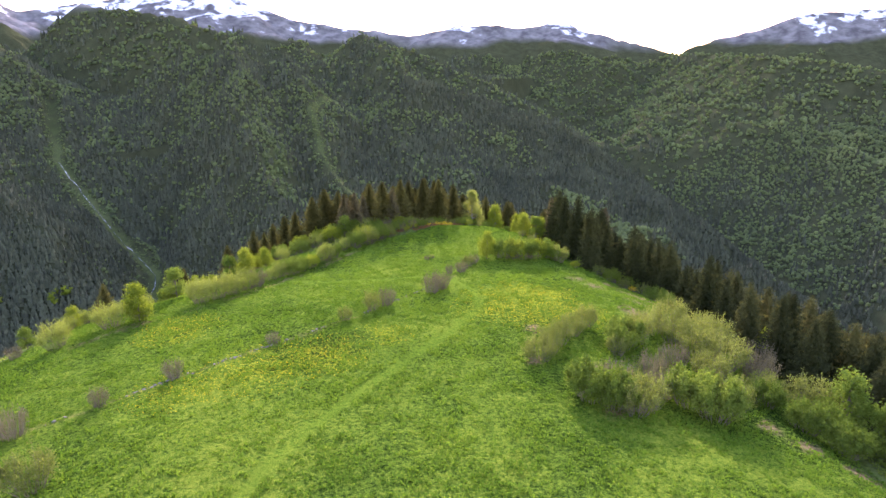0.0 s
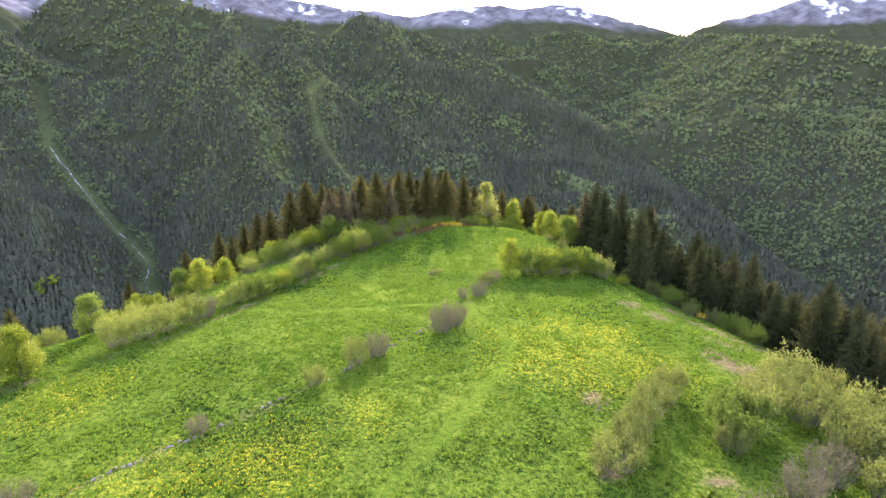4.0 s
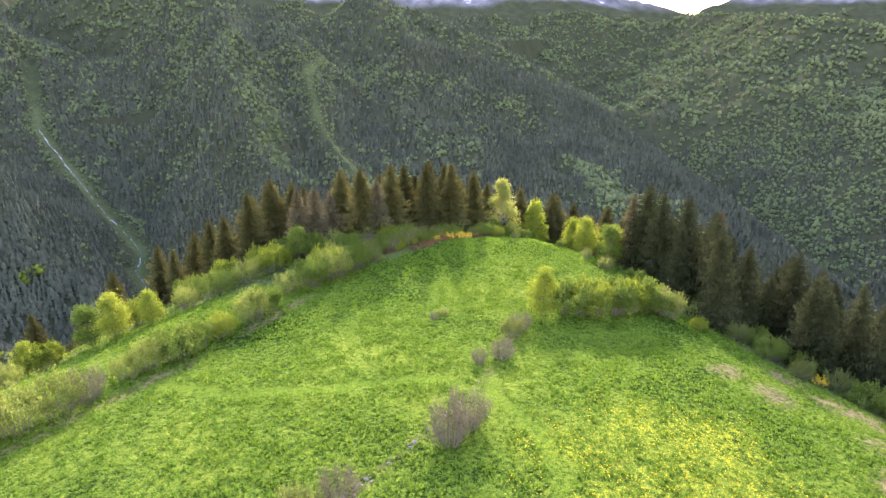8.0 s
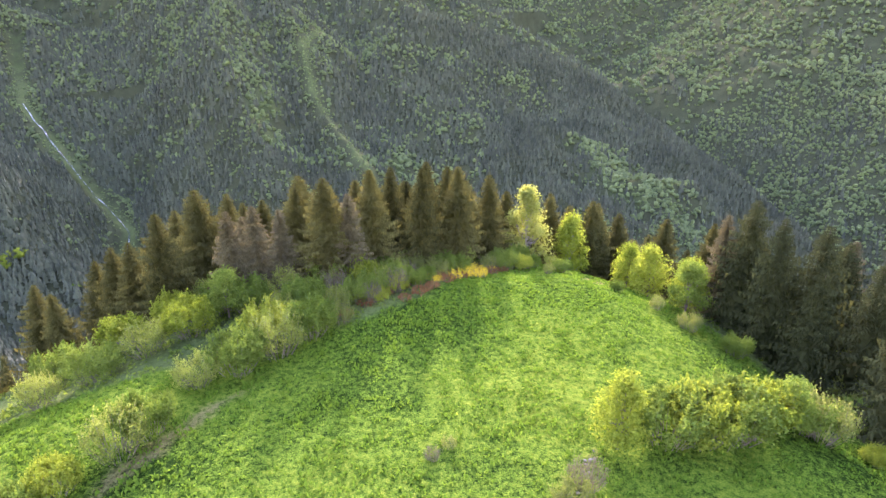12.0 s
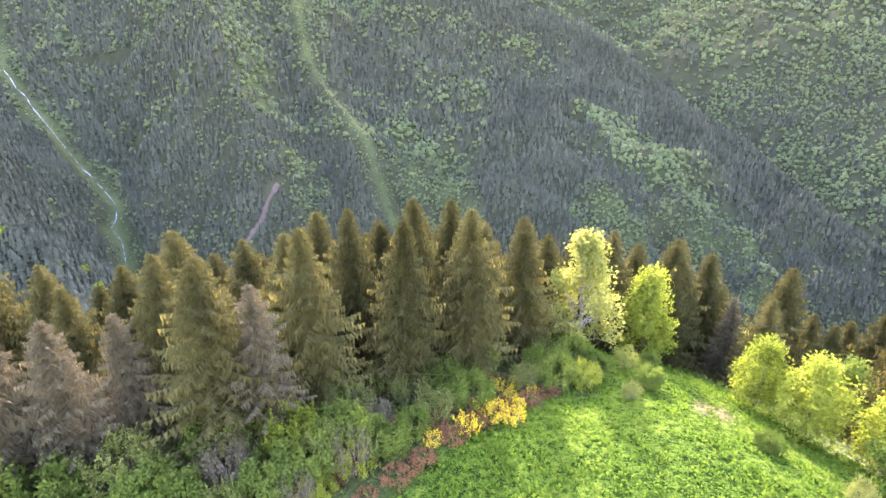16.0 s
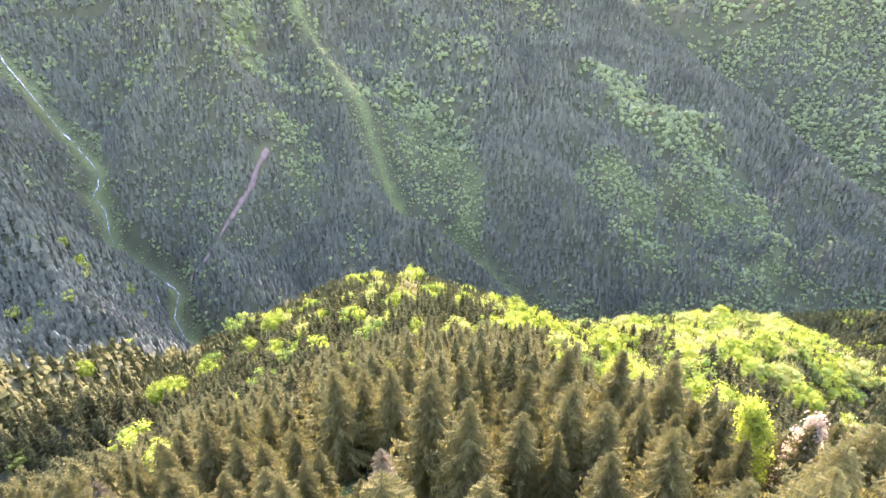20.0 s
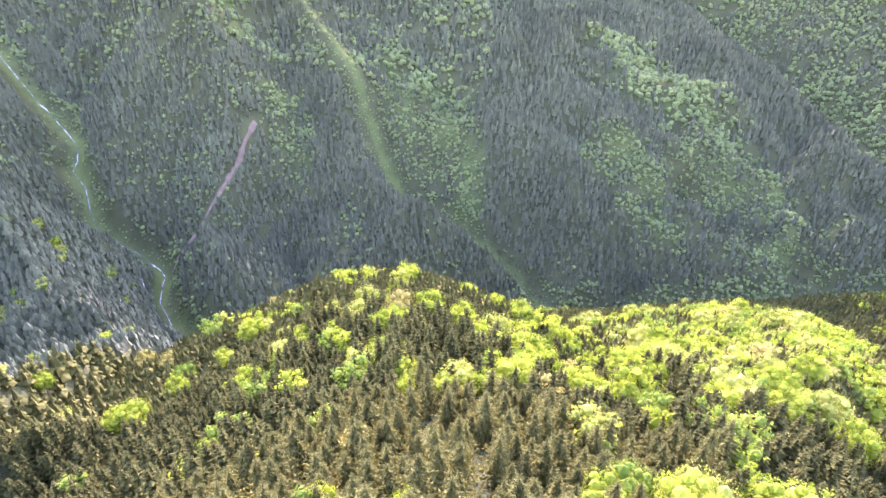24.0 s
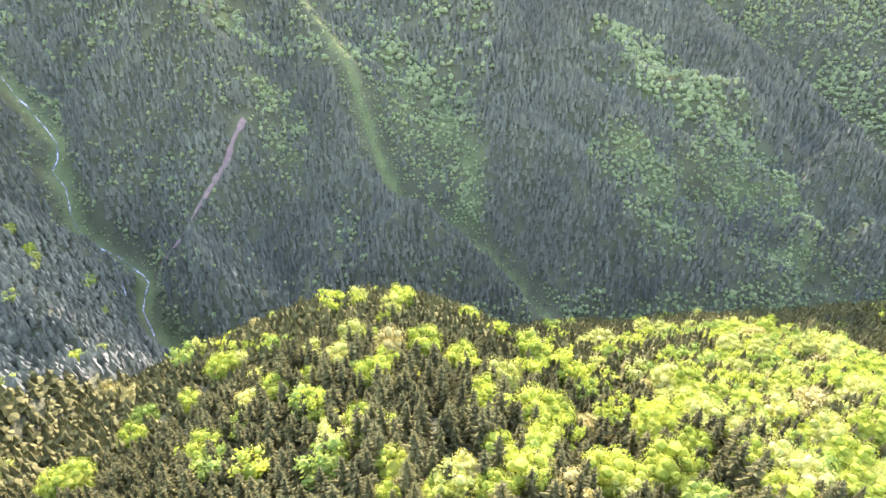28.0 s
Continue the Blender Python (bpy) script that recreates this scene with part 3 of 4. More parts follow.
def dome_tree(tall, wide, lumps, sprays, seed):
    """A broadleaf crown: an egg of small lumps, skinned with many leaf sprays, over a short trunk."""
    g, pieces, spots = np.random.default_rng(seed), [], []
    for k in range(lumps):
        v = (k + 0.5) / lumps
        a, r = k * 2.4 + 0.6 * g.random(), wide * 0.74 * math.sin(math.pi * (0.1 + 0.72 * v) ** 0.8)
        at = np.array([r * math.cos(a), r * math.sin(a), tall * (0.88 - 0.55 * v + 0.05 * g.normal())])
        size = wide * (0.3 + 0.16 * g.random())
        co, tri = ball(1, seed * 31 + k, 0.1)
        pieces.append((co * (size * 1.25, size * 1.25, size * 1.25) + at, tri))
        d = g.normal(size=(sprays // lumps, 3))
        d[:, 2] += 0.25
        d /= np.linalg.norm(d, axis=1)[:, None]
        spots.append(at + d * size * (0.82 + 0.36 * g.random((len(d), 1))))
    co, tri = ball(1, seed + 9, 0.05)
    pieces.append((co * (wide * 1.0, wide * 1.0, tall * 0.5) + (0, 0, tall * 0.5), tri))
    pieces.append(leaf_cards(np.concatenate(spots), wide * 1.8 / math.sqrt(sprays), seed + 3))
    return join(pieces)


def leaf_cards(centres, size, seed, lean=0.5):
    """Small kinked leaf sprays, two triangles each, at the given places."""
    g, n = np.random.default_rng(seed), len(centres)
    a = g.normal(size=(n, 3))
    a /= np.linalg.norm(a, axis=1)[:, None]
    b = np.cross(a, g.normal(size=(n, 3)))
    b /= np.linalg.norm(b, axis=1)[:, None] + 1e-9
    s = size * (0.6 + 0.8 * g.random(n))[:, None]
    c = np.cross(a, b) * s * 0.25
    co = np.stack([centres - a * s, centres - b * s * 0.55 + c, centres + a * s, centres + b * s * 0.55 + c], 1).reshape(-1, 3)
    k = np.arange(n)[:, None] * 4
    return co, np.concatenate([k + (0, 1, 2), k + (0, 2, 3)])


def crown_points(n, tall, wide, base, seed, lumps=9, shape=0.5):
    """Places for leaves: in lumps over an uneven crown, denser at its skin."""
    g = np.random.default_rng(seed)
    u = g.random(lumps)
    u[0] = 0.96
    h = base + (tall - base) * (0.12 + 0.8 * u)
    v = (h - base) / (tall - base)
    r = wide * np.sin(np.pi * np.clip(v * 0.9 + 0.1, 0.05, 0.97) ** (0.5 + shape)) * 0.8 * g.random(lumps) ** 0.4
    a = np.arange(lumps) * 2.4 + g.random(lumps)
    mid = np.stack([r * np.cos(a), r * np.sin(a), h], 1)
    size = wide * (0.34 + 0.22 * g.random(lumps)) * min(1.0, 3.3 / lumps ** 0.4)
    pick = g.integers(0, lumps, n)
    d = g.normal(size=(n, 3))
    d /= np.linalg.norm(d, axis=1)[:, None]
    d *= (0.45 + 0.55 * g.random(n) ** 0.5)[:, None] * size[pick][:, None] * (1, 1, 0.95)
    out = mid[pick] + d * (1 + 0.25 * g.normal(size=(n, 1)))
    return out[out[:, 2] > base * 0.6], mid


def limbs(mid, tall, thick, seed, base=0.0):
    """A trunk and one bent limb to each lump of the crown."""
    g = np.random.default_rng(seed)
    lean = g.normal(size=2) * 0.03 * tall
    trunk = [(0, 0, -0.6), (lean[0] * 0.3, lean[1] * 0.3, tall * 0.3), (lean[0], lean[1], tall * 0.62), (lean[0] * 0.7, lean[1] * 0.7, tall * 0.93)]
    pieces = [tube(trunk, [thick, thick * 0.75, thick * 0.42, thick * 0.1], 6)]
    for p in mid:
        k = 0.35 + 0.45 * g.random()
        root = np.array([lean[0] * k, lean[1] * k, max(p[2] * k, base * 0.7)])
        bent = (root + p) / 2 + (0, 0, -0.06 * tall)
        pieces.append(tube([root, bent, p], [thick * 0.4, thick * 0.24, thick * 0.06], 4))
    return join(pieces)


def thicket(stems, tall, wide, leaf, size, seed):
    """A shrub: a fan of thin stems from the ground, and leaves along their upper parts."""
    g, pieces, spots = np.random.default_rng(seed), [], []
    for _ in range(stems):
        a, r = g.random() * 6.28, wide * (0.25 + 0.75 * g.random() ** 0.6)
        root = np.array([np.cos(a), np.sin(a), 0]) * r * 0.42
        h = tall * (0.6 + 0.45 * g.random()) * (1 - 0.35 * (r / wide) ** 2)
        end = np.array([np.cos(a) * r, np.sin(a) * r, h])
        bow = (root + end) / 2 + np.array([np.cos(a), np.sin(a), 0.4]) * r * 0.12
        pieces.append(tube([root + (0, 0, -0.3), bow, end], [0.035, 0.024, 0.006], 3))
        for k in range(2):
            q = bow + (end - bow) * g.random()
            away = q + g.normal(size=3) * (0.22, 0.22, 0.12) * wide * 0.5 + (0, 0, 0.2 * tall)
            pieces.append(tube([q, away], [0.014, 0.004], 3))
            spots += [q + (away - q) * g.random() for _ in range(leaf // 3)]
        spots += [bow + (end - bow) * g.random() ** 0.7 + g.normal(size=3) * 0.09 * wide for _ in range(leaf)]
    return join(pieces), leaf_cards(np.array(spots), size, seed + 1) if spots else None


def ball(level, seed, rough=0.22):
    """A lumpy crown of unit width round its own middle."""
    bm = bmesh.new()
    bmesh.ops.create_icosphere(bm, subdivisions=level, radius=0.5)
    co = np.array([v.co for v in bm.verts])
    tri = np.array([[v.index for v in f.verts] for f in bm.faces])
    bm.free()
    g = np.random.default_rng(seed)
    return co * (1 + rough * g.normal(size=(len(co), 1))), tri


def sown(name, kinds, places, material, label, category):
    """Many trees as one mesh: kinds are shapes of unit height, places rows of x, y, z, height, width."""
    cos, tris, at = [], [], 0
    pick = dice.integers(0, len(kinds), len(places))
    for k, (co, tri) in enumerate(kinds):
        p = places[pick == k]
        if not len(p):
            continue
        a = dice.random(len(p)) * 6.28
        tilt = dice.normal(size=(len(p), 2)) * 0.03
        c, s = np.cos(a)[:, None], np.sin(a)[:, None]
        x, y, z = co[:, 0] * p[:, 4:5], co[:, 1] * p[:, 4:5], co[:, 2] * p[:, 3:4]
        all_co = np.stack([x * c - y * s + p[:, 0:1] + z * tilt[:, 0:1], x * s + y * c + p[:, 1:2] + z * tilt[:, 1:2], z + p[:, 2:3]], -1)
        cos.append(all_co.reshape(-1, 3))
        tris.append((tri[None] + (np.arange(len(p)) * len(co))[:, None, None] + at).reshape(-1, 3))
        at += len(p) * len(co)
    me = mesh_of(name, np.concatenate(cos), np.concatenate(tris), material)
    return tagged(new(name, me), label, category, kind="stuff")


def unit(shape):
    co, tri = shape
    return co / co[:, 2].max(), tri


def part(name, shape, material, parent, label=""):
    """One mesh under a thing; a ready mesh is shared."""
    me = shape if isinstance(shape, bpy.types.Mesh) else mesh_of(name, shape[0], shape[1], material)
    ob = new(name, me)
    ob.parent = parent
    return tagged(ob, label)


def thing(name, label, category, group=""):
    return tagged(new(name), label, category, group)


# ---- the woods on the far slopes ----
def facing(x, y):
    """How steeply the ground rises away from the valley's near side."""
    return (height(x, y + 12) - height(x, y - 12)) / 24


def sow(n, x0, x1, y0, y1, seed):
    g = np.random.default_rng(seed)
    return g.uniform(x0, x1, n), g.uniform(y0, y1, n), g


def north_of_river(x, y):
    return (y > np.interp(x, *zip(*[p[:2] for p in RIVER_LOW]))) & (x > -538) | (x < -538) & (y > 1150)


def plant_far(n, x0, x1, y0, y1, seed, tall, scale):
    """Places on the far slopes, split into spruces and broadleaf trees by belts and patches."""
    x, y, g = sow(n, x0, x1, y0, y1, seed)
    keep = (facing(x, y) > np.where(y < 1300, -1.5, -0.5)) & (np.abs(x) < 330 + 0.85 * y) & north_of_river(x, y)
    x, y = x[keep], y[keep]
    z = height(x, y)
    low, _ = along(x, y, RIVER)
    gap, _ = along(x, y, GULLY)
    bare, _ = along(x, y, SLIDE)
    clear = 0.5 * wobble(x, y, 45, 76) + 0.5 * wobble(x, y, 17, 77)
    fine = (low > np.where(x > -300, 4, 9) + 7 * wobble(x, y, 30, 70)) & ((gap > 7 + 12 * wobble(x, y, 34, 71) + 5 * wobble(x, y, 13, 78)) | (g.random(len(x)) < 0.7)) & (bare > 8) & (z < 490 + 90 * wobble(x, y, 200, 72)) & (clear > -0.62)
    x, y, z, gap, low = x[fine], y[fine], z[fine], gap[fine], low[fine]
    belt = 0.42 * wobble(x, y, 230, 73) + 0.4 * wobble(x, y, 80, 74) + 0.35 * wobble(x, y, 28, 75)
    belt = belt + 0.5 * smooth(-280, 60, z) + 0.75 * smooth(900, 1150, x + 0.3 * (y - 1950)) * smooth(1500, 1900, y) - 0.12
    belt = belt + 0.85 * belt_at(x, y, GREEN_BELTS) - 0.95 * belt_at(x, y, DARK_BELTS) + 0.9 * smooth(50, 20, np.minimum(gap, low))
    leafy = belt + 0.34 * g.normal(size=len(x)) > 0.36
    h = tall * (0.5 + 0.75 * g.random(len(x))) * (0.42 + 0.58 * smooth(12, 36, np.where(x < -280, np.minimum(gap, low), gap)))
    rows = np.stack([x, y, z - 0.5, h, h], 1)
    dark, light = rows[~leafy], rows[leafy]
    light = light * (1, 1, 1, 0.62, 0.62) * (1, 1, 1, scale, scale)
    return dark, light


SLIDE = [(-375, 1400, 0), (-392, 1334, 0), (-420, 1285, 0), (-450, 1230, 0), (-485, 1203, 0), (-512, 1194, 0)]


def build_far_woods():
    bands = ((56000, -1150, 1250, 640, 1560, 81, 16.5, 0.8), (36000, -1750, 1900, 1560, 2500, 82, 22, 0.95), (17000, -2300, 2700, 2500, 4300, 83, 30, 1.0))
    sets = [plant_far(*band) for band in bands]
    dark, light = (np.concatenate([s[k] for s in sets]) for k in range(2))
    dark[:, 4] *= 1.15 + 0.35 * np.random.default_rng(84).random(len(dark))
    cones = [unit(skirts(18, 3.9, 2, 7, k, 0.05, 0.6)) for k in range(7)]
    rounds = []
    for k in range(8):
        g, lumps = np.random.default_rng(640 + k), []
        for size in (0.85, 0.5):
            co, tri = ball(1, 650 + 3 * k + len(lumps), 0.2)
            at = (*(0.3 * (size < 0.8) * g.normal(size=2)), 0.45 - 0.1 * (size < 0.8))
            lumps.append((co * (size, size, size * 1.15) + at, tri[co[tri][..., 2].max(1) > -0.1]))
        rounds.append(join(lumps))
    sown("far_spruce_forest", cones, dark, NEEDLES_HAZED, "dark spruce forest covering steep valley slopes, toned grey-green for haze", "forest")
    sown("far_broadleaf_forest", rounds, light, LEAF_HAZED, "pale spring-green broadleaf woods mottling the far slopes, toned for haze", "forest")


build_far_woods()


# ---- the forest on the near spur ----
def thinned(x, y, z, size):
    """At most one place to each square of that size."""
    cell = {}
    for k, key in enumerate(zip((x // size).astype(int).tolist(), (y // size).astype(int).tolist())):
        cell.setdefault(key, k)
    keep = np.array(sorted(cell.values()))
    return x[keep], y[keep], z[keep]


def near_wood(n, seed, size):
    """Places on the slopes this side of the river outside the meadow, with no two trees on one spot."""
    x, y, g = sow(n, -1080, 1100, 40, 1300, seed)
    keep = (np.abs(x) < 240 + 0.82 * y) & ~((y < 90) & (x < -60)) & ~north_of_river(x, y)
    x, y = x[keep], y[keep]
    z, low = height(x, y), along(x, y, RIVER)[0]
    west, east = edges_of_meadow(y)
    open_side = (y < 262) & (x > west - 22) & (x < east + 1)
    keep = (meadow_at(x, y) < 0.02) & ~open_side & (low > np.where(x < -300, 14, 5)) & ~((np.hypot(x - 2, y - 266) < 9))
    keep &= ~((x < -58) & (y < 292) & (z > -37)) & ~((x < 5) & (y < 262))
    return *thinned(x[keep], y[keep], z[keep], size), g


def leafiness(x, y):
    """Where broadleaf trees take over from spruce on the near slopes."""
    arm, _ = along(x, y, [(165, 590, 0), (262, 665, 0), (352, 790, 0), (325, 905, 0)])
    v = 0.36 * wobble(x, y, 50, 90) + 0.55 * wobble(x, y, 15, 91) + 0.72 * smooth(110, 25, arm)
    return v - 0.3 * smooth(480, 380, y) - 0.25 * smooth(-90, -160, x)


# broadleaf trees that stand out among the spruces: x, y, width of the crown, kind (bright, pale, green, copper)
KNOB_CROWNS = [(-80, 792, 8, 0), (-35, 744, 16, 0), (18, 753, 14, 0), (-95, 765, 15, 0), (-58, 651, 14, 1), (-48, 659, 10, 0), (-14, 643, 17, 0), (-33, 633, 15, 3), (9, 630, 14, 0), (-35, 586, 14, 0), (-59, 614, 13, 1), (-79, 638, 11, 1), (-75, 608, 9, 0), (-112, 633, 10, 1), (-151, 669, 16, 0), (-143, 681, 11, 1), (-162, 639, 12, 0), (-189, 616, 14, 0), (-196, 575, 16, 0), (-205, 570, 13, 0), (-109, 555, 13, 0), (-131, 571, 8, 0), (-199, 646, 14, 2), (-89, 596, 13, 0)]
SADDLE_CROWNS = [(56, 688, 17, 0), (64, 682, 14, 0), (176, 880, 22, 1), (158, 872, 17, 1), (140, 749, 14, 2), (30, 606, 15, 1), (15, 571, 12, 0), (42, 571, 17, 0), (52, 575, 15, 0), (100, 571, 16, 0), (-24, 537, 8.8, 0), (-18, 508, 10, 0), (-36, 547, 9, 0), (-40, 523, 6, 0), (33, 524, 12, 0), (19, 518, 11, 0), (26, 503, 12, 0), (14, 494, 10, 0), (58, 519, 14, 0), (68, 522, 13, 0), (91, 537, 16, 0), (-3, 492, 8, 0), (-18, 493, 7, 0), (5, 506, 7, 1)]
ARM_CROWNS = [(151, 641, 15, 0), (141, 652, 15, 1), (155, 621, 14, 0), (126, 581, 15, 1), (310, 865, 19, 0), (322, 872, 18, 0), (329, 839, 19, 0), (253, 772, 18, 1), (272, 758, 18, 1), (323, 776, 18, 1), (335, 754, 18, 1), (229, 718, 17, 1), (236, 671, 17, 0), (217, 626, 16, 3), (261, 644, 17, 1), (109, 553, 12, 0), (165, 609, 16, 0), (134, 562, 12, 1), (190, 610, 16, 1), (192, 581, 15, 1), (123, 536, 12, 0), (135, 534, 13, 1), (172, 546, 15, 0), (215, 585, 16, 0)]
EAST_CROWNS = [(138, 524, 14, 1), (167, 531, 14, 0), (74, 592, 10, 3), (32, 407, 9, 0), (54, 409, 14, 0), (61, 414, 12, 1), (120, 512, 13, 0), (88, 421, 15, 0), (95, 413, 13, 0), (98, 428, 13, 1), (43, 418, 10, 2), (212, 529, 16, 0), (318, 624, 18, 1), (214, 556, 16, 1), (94, 513, 13, 2), (38, 539, 11, 0), (180, 544, 14, 1), (249, 945, 17, 1), (256, 907, 18, 1)]
WEST_CROWNS = [(-105, 597, 11, 1), (-233, 686, 14, 3), (-276, 719, 14, 3), (-169, 778, 11, 3), (-400, 884, 12, 1), (-405, 794, 8, 0), (-307, 643, 11, 0), (-270, 607, 12, 1), (-11, 397, 5.9, 0), (-31, 410, 6, 0), (-102, 489, 9.5, 0), (-18, 384, 4.5, 0), (-74, 369, 8.5, 0), (-278, 582, 10, 1), (-500, 800, 14, 1), (-520, 790, 14, 1), (-600, 1080, 14, 1), (-615, 1095, 13, 0), (-590, 1060, 13, 1), (-640, 1105, 13, 1)]
CROWNS = KNOB_CROWNS + SADDLE_CROWNS + ARM_CROWNS + EAST_CROWNS + WEST_CROWNS


def build_near_wood():
    x, y, z, g = near_wood(88000, 91, 6.6)
    thick = np.ones(len(x), bool)
    for cx, cy, wide, _ in CROWNS:
        thick &= np.hypot(x - cx, y - cy) > 0.5 * wide
    x, y, z = x[thick], y[thick], z[thick]
    leafy = leafiness(x, y) + 0.26 * g.normal(size=len(x)) > 0.62
    away = np.hypot(np.maximum(np.abs(x + 4), 0), np.maximum(y - 385, 0)) + np.maximum(30 - z, 0) * 0.5
    h = (15 + 11.5 * g.random(len(x))) * (0.95 + 0.2 * wobble(x, y, 60, 92)) * np.where((x < -58) & (y < 280), 0.5, 1.0)
    rows = np.stack([x, y, z - 0.4, h, h * (1.18 + 0.42 * g.random(len(x)))], 1)
    nose, rim = (x > -95) & (x < 76) & (y > 255) & (y < 352), (x > 40) & (x < 98) & (y > 90) & (y < 262)
    hero, wood = nose | rim, ~nose & ~rim & ((y > 150) | (x > 98))
    spare = leafy & (g.random(len(x)) < 0.36)
    shaggy = [unit(wood_spruce(18, 4.0, 0.95, 5, 200 + k, 9, 9, 4)) for k in range(6)]
    light = [unit(wood_spruce(18, 4.0, 1.7, 5, 210 + k, 6, 7)) for k in range(6)]
    coarse = [unit(bushy_spruce(18, 4.4, 9, 4.6, 230 + k, 3, 5)) for k in range(6)]
    bank = [unit(skirts(18, 4.2, 3, 7, 240 + k, 0.05, 0.6)) for k in range(6)]
    deep = (away >= 430) & (g.random(len(x)) < np.where(away > 560, 0.8, 1.0))
    for name, shapes, here, label in (("spruce_wood", shaggy, away < 190, "olive-green spruces packed down the spur's near slope"),
                                      ("lower_spruce_wood", light, (away >= 190) & (away < 430), "dense spruces on the spur's lower slopes"),
                                      ("valley_spruce_wood", coarse, deep & (x > -330), "dense spruces above the valley floor"),
                                      ("west_bank_spruce_wood", bank, deep & (x <= -330), "haze-toned spruces on the steep bank west of the stream")):
        # the west bank's haze and shade come from its greyer needle colour
        sown(name, shapes, rows[wood & here & (~leafy | spare)], NEEDLES_HAZED if name == "west_bank_spruce_wood" else NEEDLES, label, "forest")
    lx, ly, lz = thinned(*(v[wood & leafy] for v in (x, y, z)), 10.2)
    tall = (16 + 10 * g.random(len(lx))) * (0.95 + 0.2 * wobble(lx, ly, 40, 93))
    kind = wobble(lx, ly, 22, 95) * 0.5 + 0.5 + 0.3 * (g.random(len(lx)) - 0.5) + 0.12 * smooth(150, 300, lx)
    lump = [unit(dome_tree(16, 5.6, 9, 330, 260 + k)) for k in range(6)]
    crowns = np.stack([lx, ly, lz - 0.5, tall, tall * (0.95 + 0.45 * g.random(len(lx)))], 1)
    for name, low, high, material, label in (("bright_beech_wood", -9, 0.5, LEAF_BRIGHT, "vivid yellow-green young beech crowns among the spruces"),
                                             ("copper_broadleaf_wood", 0.95, 9, LEAF_COPPER, "pale copper-green budding broadleaf crowns on the slope"),
                                             ("pale_broadleaf_wood", 0.65, 0.95, LEAF_PALE, "pale green budding broadleaf crowns on the slope"),
                                             ("green_broadleaf_wood", 0.5, 0.65, LEAF_MID, "fresh green broadleaf crowns on the slope")):
        here = (kind >= low) & (kind < high)
        if here.any():
            sown(name, lump, crowns[here], material, label, "forest")
    return rows[hero & ~leafy], rows[hero & leafy]


HERO_SPRUCES, HERO_LEAFY = build_near_wood()


# ---- single trees round the meadow ----
def on_ground(x, y, sink=0.0):
    return float(height(np.array([x]), np.array([y]))[0]) - sink


def spruce_kind(name, label, tall, wide, seed, sparse, needles, whorl=0.36, sprigs=12):
    base = thing(name, label, "spruce tree", "spruces round the meadow")
    part("trunk", tube([(0, 0, -1.0), (0.05, 0.05, tall * 0.4), (0, 0, tall * 0.97)], [0.3, 0.2, 0.03], 7), BARK, base)
    part("crown", join([spruce_crown(tall, wide, whorl, 5, seed, sparse, sprigs=sprigs), skirts(tall * 0.95, wide * (0.46 - 0.7 * sparse), 16, 11, seed + 50)]), needles, base)
    return base


def leafy_kind(name, label, category, group, tall, wide, base_height, count, size, seed, leaf, bark, lumps=14, shape=0.5, thick=0.22):
    base = thing(name, label, category, group)
    spots, mid = crown_points(count, tall, wide, base_height, seed, lumps, shape)
    part("trunk", limbs(mid, tall, thick, seed + 1, base_height), bark, base)
    part("crown", leaf_cards(spots, size, seed + 2), leaf, base)
    return base


def shrub_kind(label, stems, tall, wide, leaf, size, seed, foliage):
    base = thing("shrub", label, "shrub", "shrubs on the meadow")
    wood, green = thicket(stems, tall, wide, leaf, size, seed)
    part("branchwork", wood, TWIG, base)
    if green is not None:
        part("foliage", green, foliage, base)
    return base


used = set()


def set_out(model, x, y, tall, nominal, g, widen=1.0, sink=0.15):
    """The model itself for its first place, copies for the others."""
    k = tall / nominal
    m = pose(x, y, on_ground(x, y, sink), g.normal() * 1.2, g.normal() * 1.2, g.random() * 360) @ Matrix.Diagonal((k * widen, k * widen, k, 1))
    if model.name not in used:
        used.add(model.name)
        model.matrix_basis = m
        return model
    ob = copy_thing(model, Matrix())
    ob.matrix_basis = m
    return ob


SPRUCES = [spruce_kind("spruce", "tall dark olive-green spruce with drooping boughs", 21, 4.7, 300 + k, 0.04, NEEDLES_SUNNY) for k in range(4)]
SPRUCES += [spruce_kind("browned_spruce", "spruce with browned, thinning needles and bare boughs", 21, 4.4, 310 + k, 0.14, NEEDLES_BROWN) for k in range(2)]
EAST_SPRUCES = [spruce_kind("spruce", "tall dark spruce at the meadow's wooded edge", 21, 4.6, 316 + k, 0.05, NEEDLES_DARK, 0.5, 7) for k in range(4)]
NOSE = [(-27, 256, 19.5), (-19, 263, 21), (-10, 267.5, 22), (-45, 262, 19), (-34, 261, 20), (-2, 272, 21), (-34.5, 268, 21), (-30, 276, 19.5), (-24, 272, 19), (-21.5, 280, 21), (-16.6, 273, 21.8), (-8.6, 274, 22), (-4.8, 280, 22.5), (1, 284, 20.5), (5.9, 278, 21), (23, 296, 22), (35, 300, 23), (44, 305, 24), (-13, 282, 20), (10, 288, 20), (-39, 276, 20), (-27, 284, 18), (-45, 272, 19), (16, 296, 20), (29, 304, 21), (40, 312, 22), (-52, 278, 20), (-17, 290, 19), (-33, 290, 19), (-1, 292, 20)]
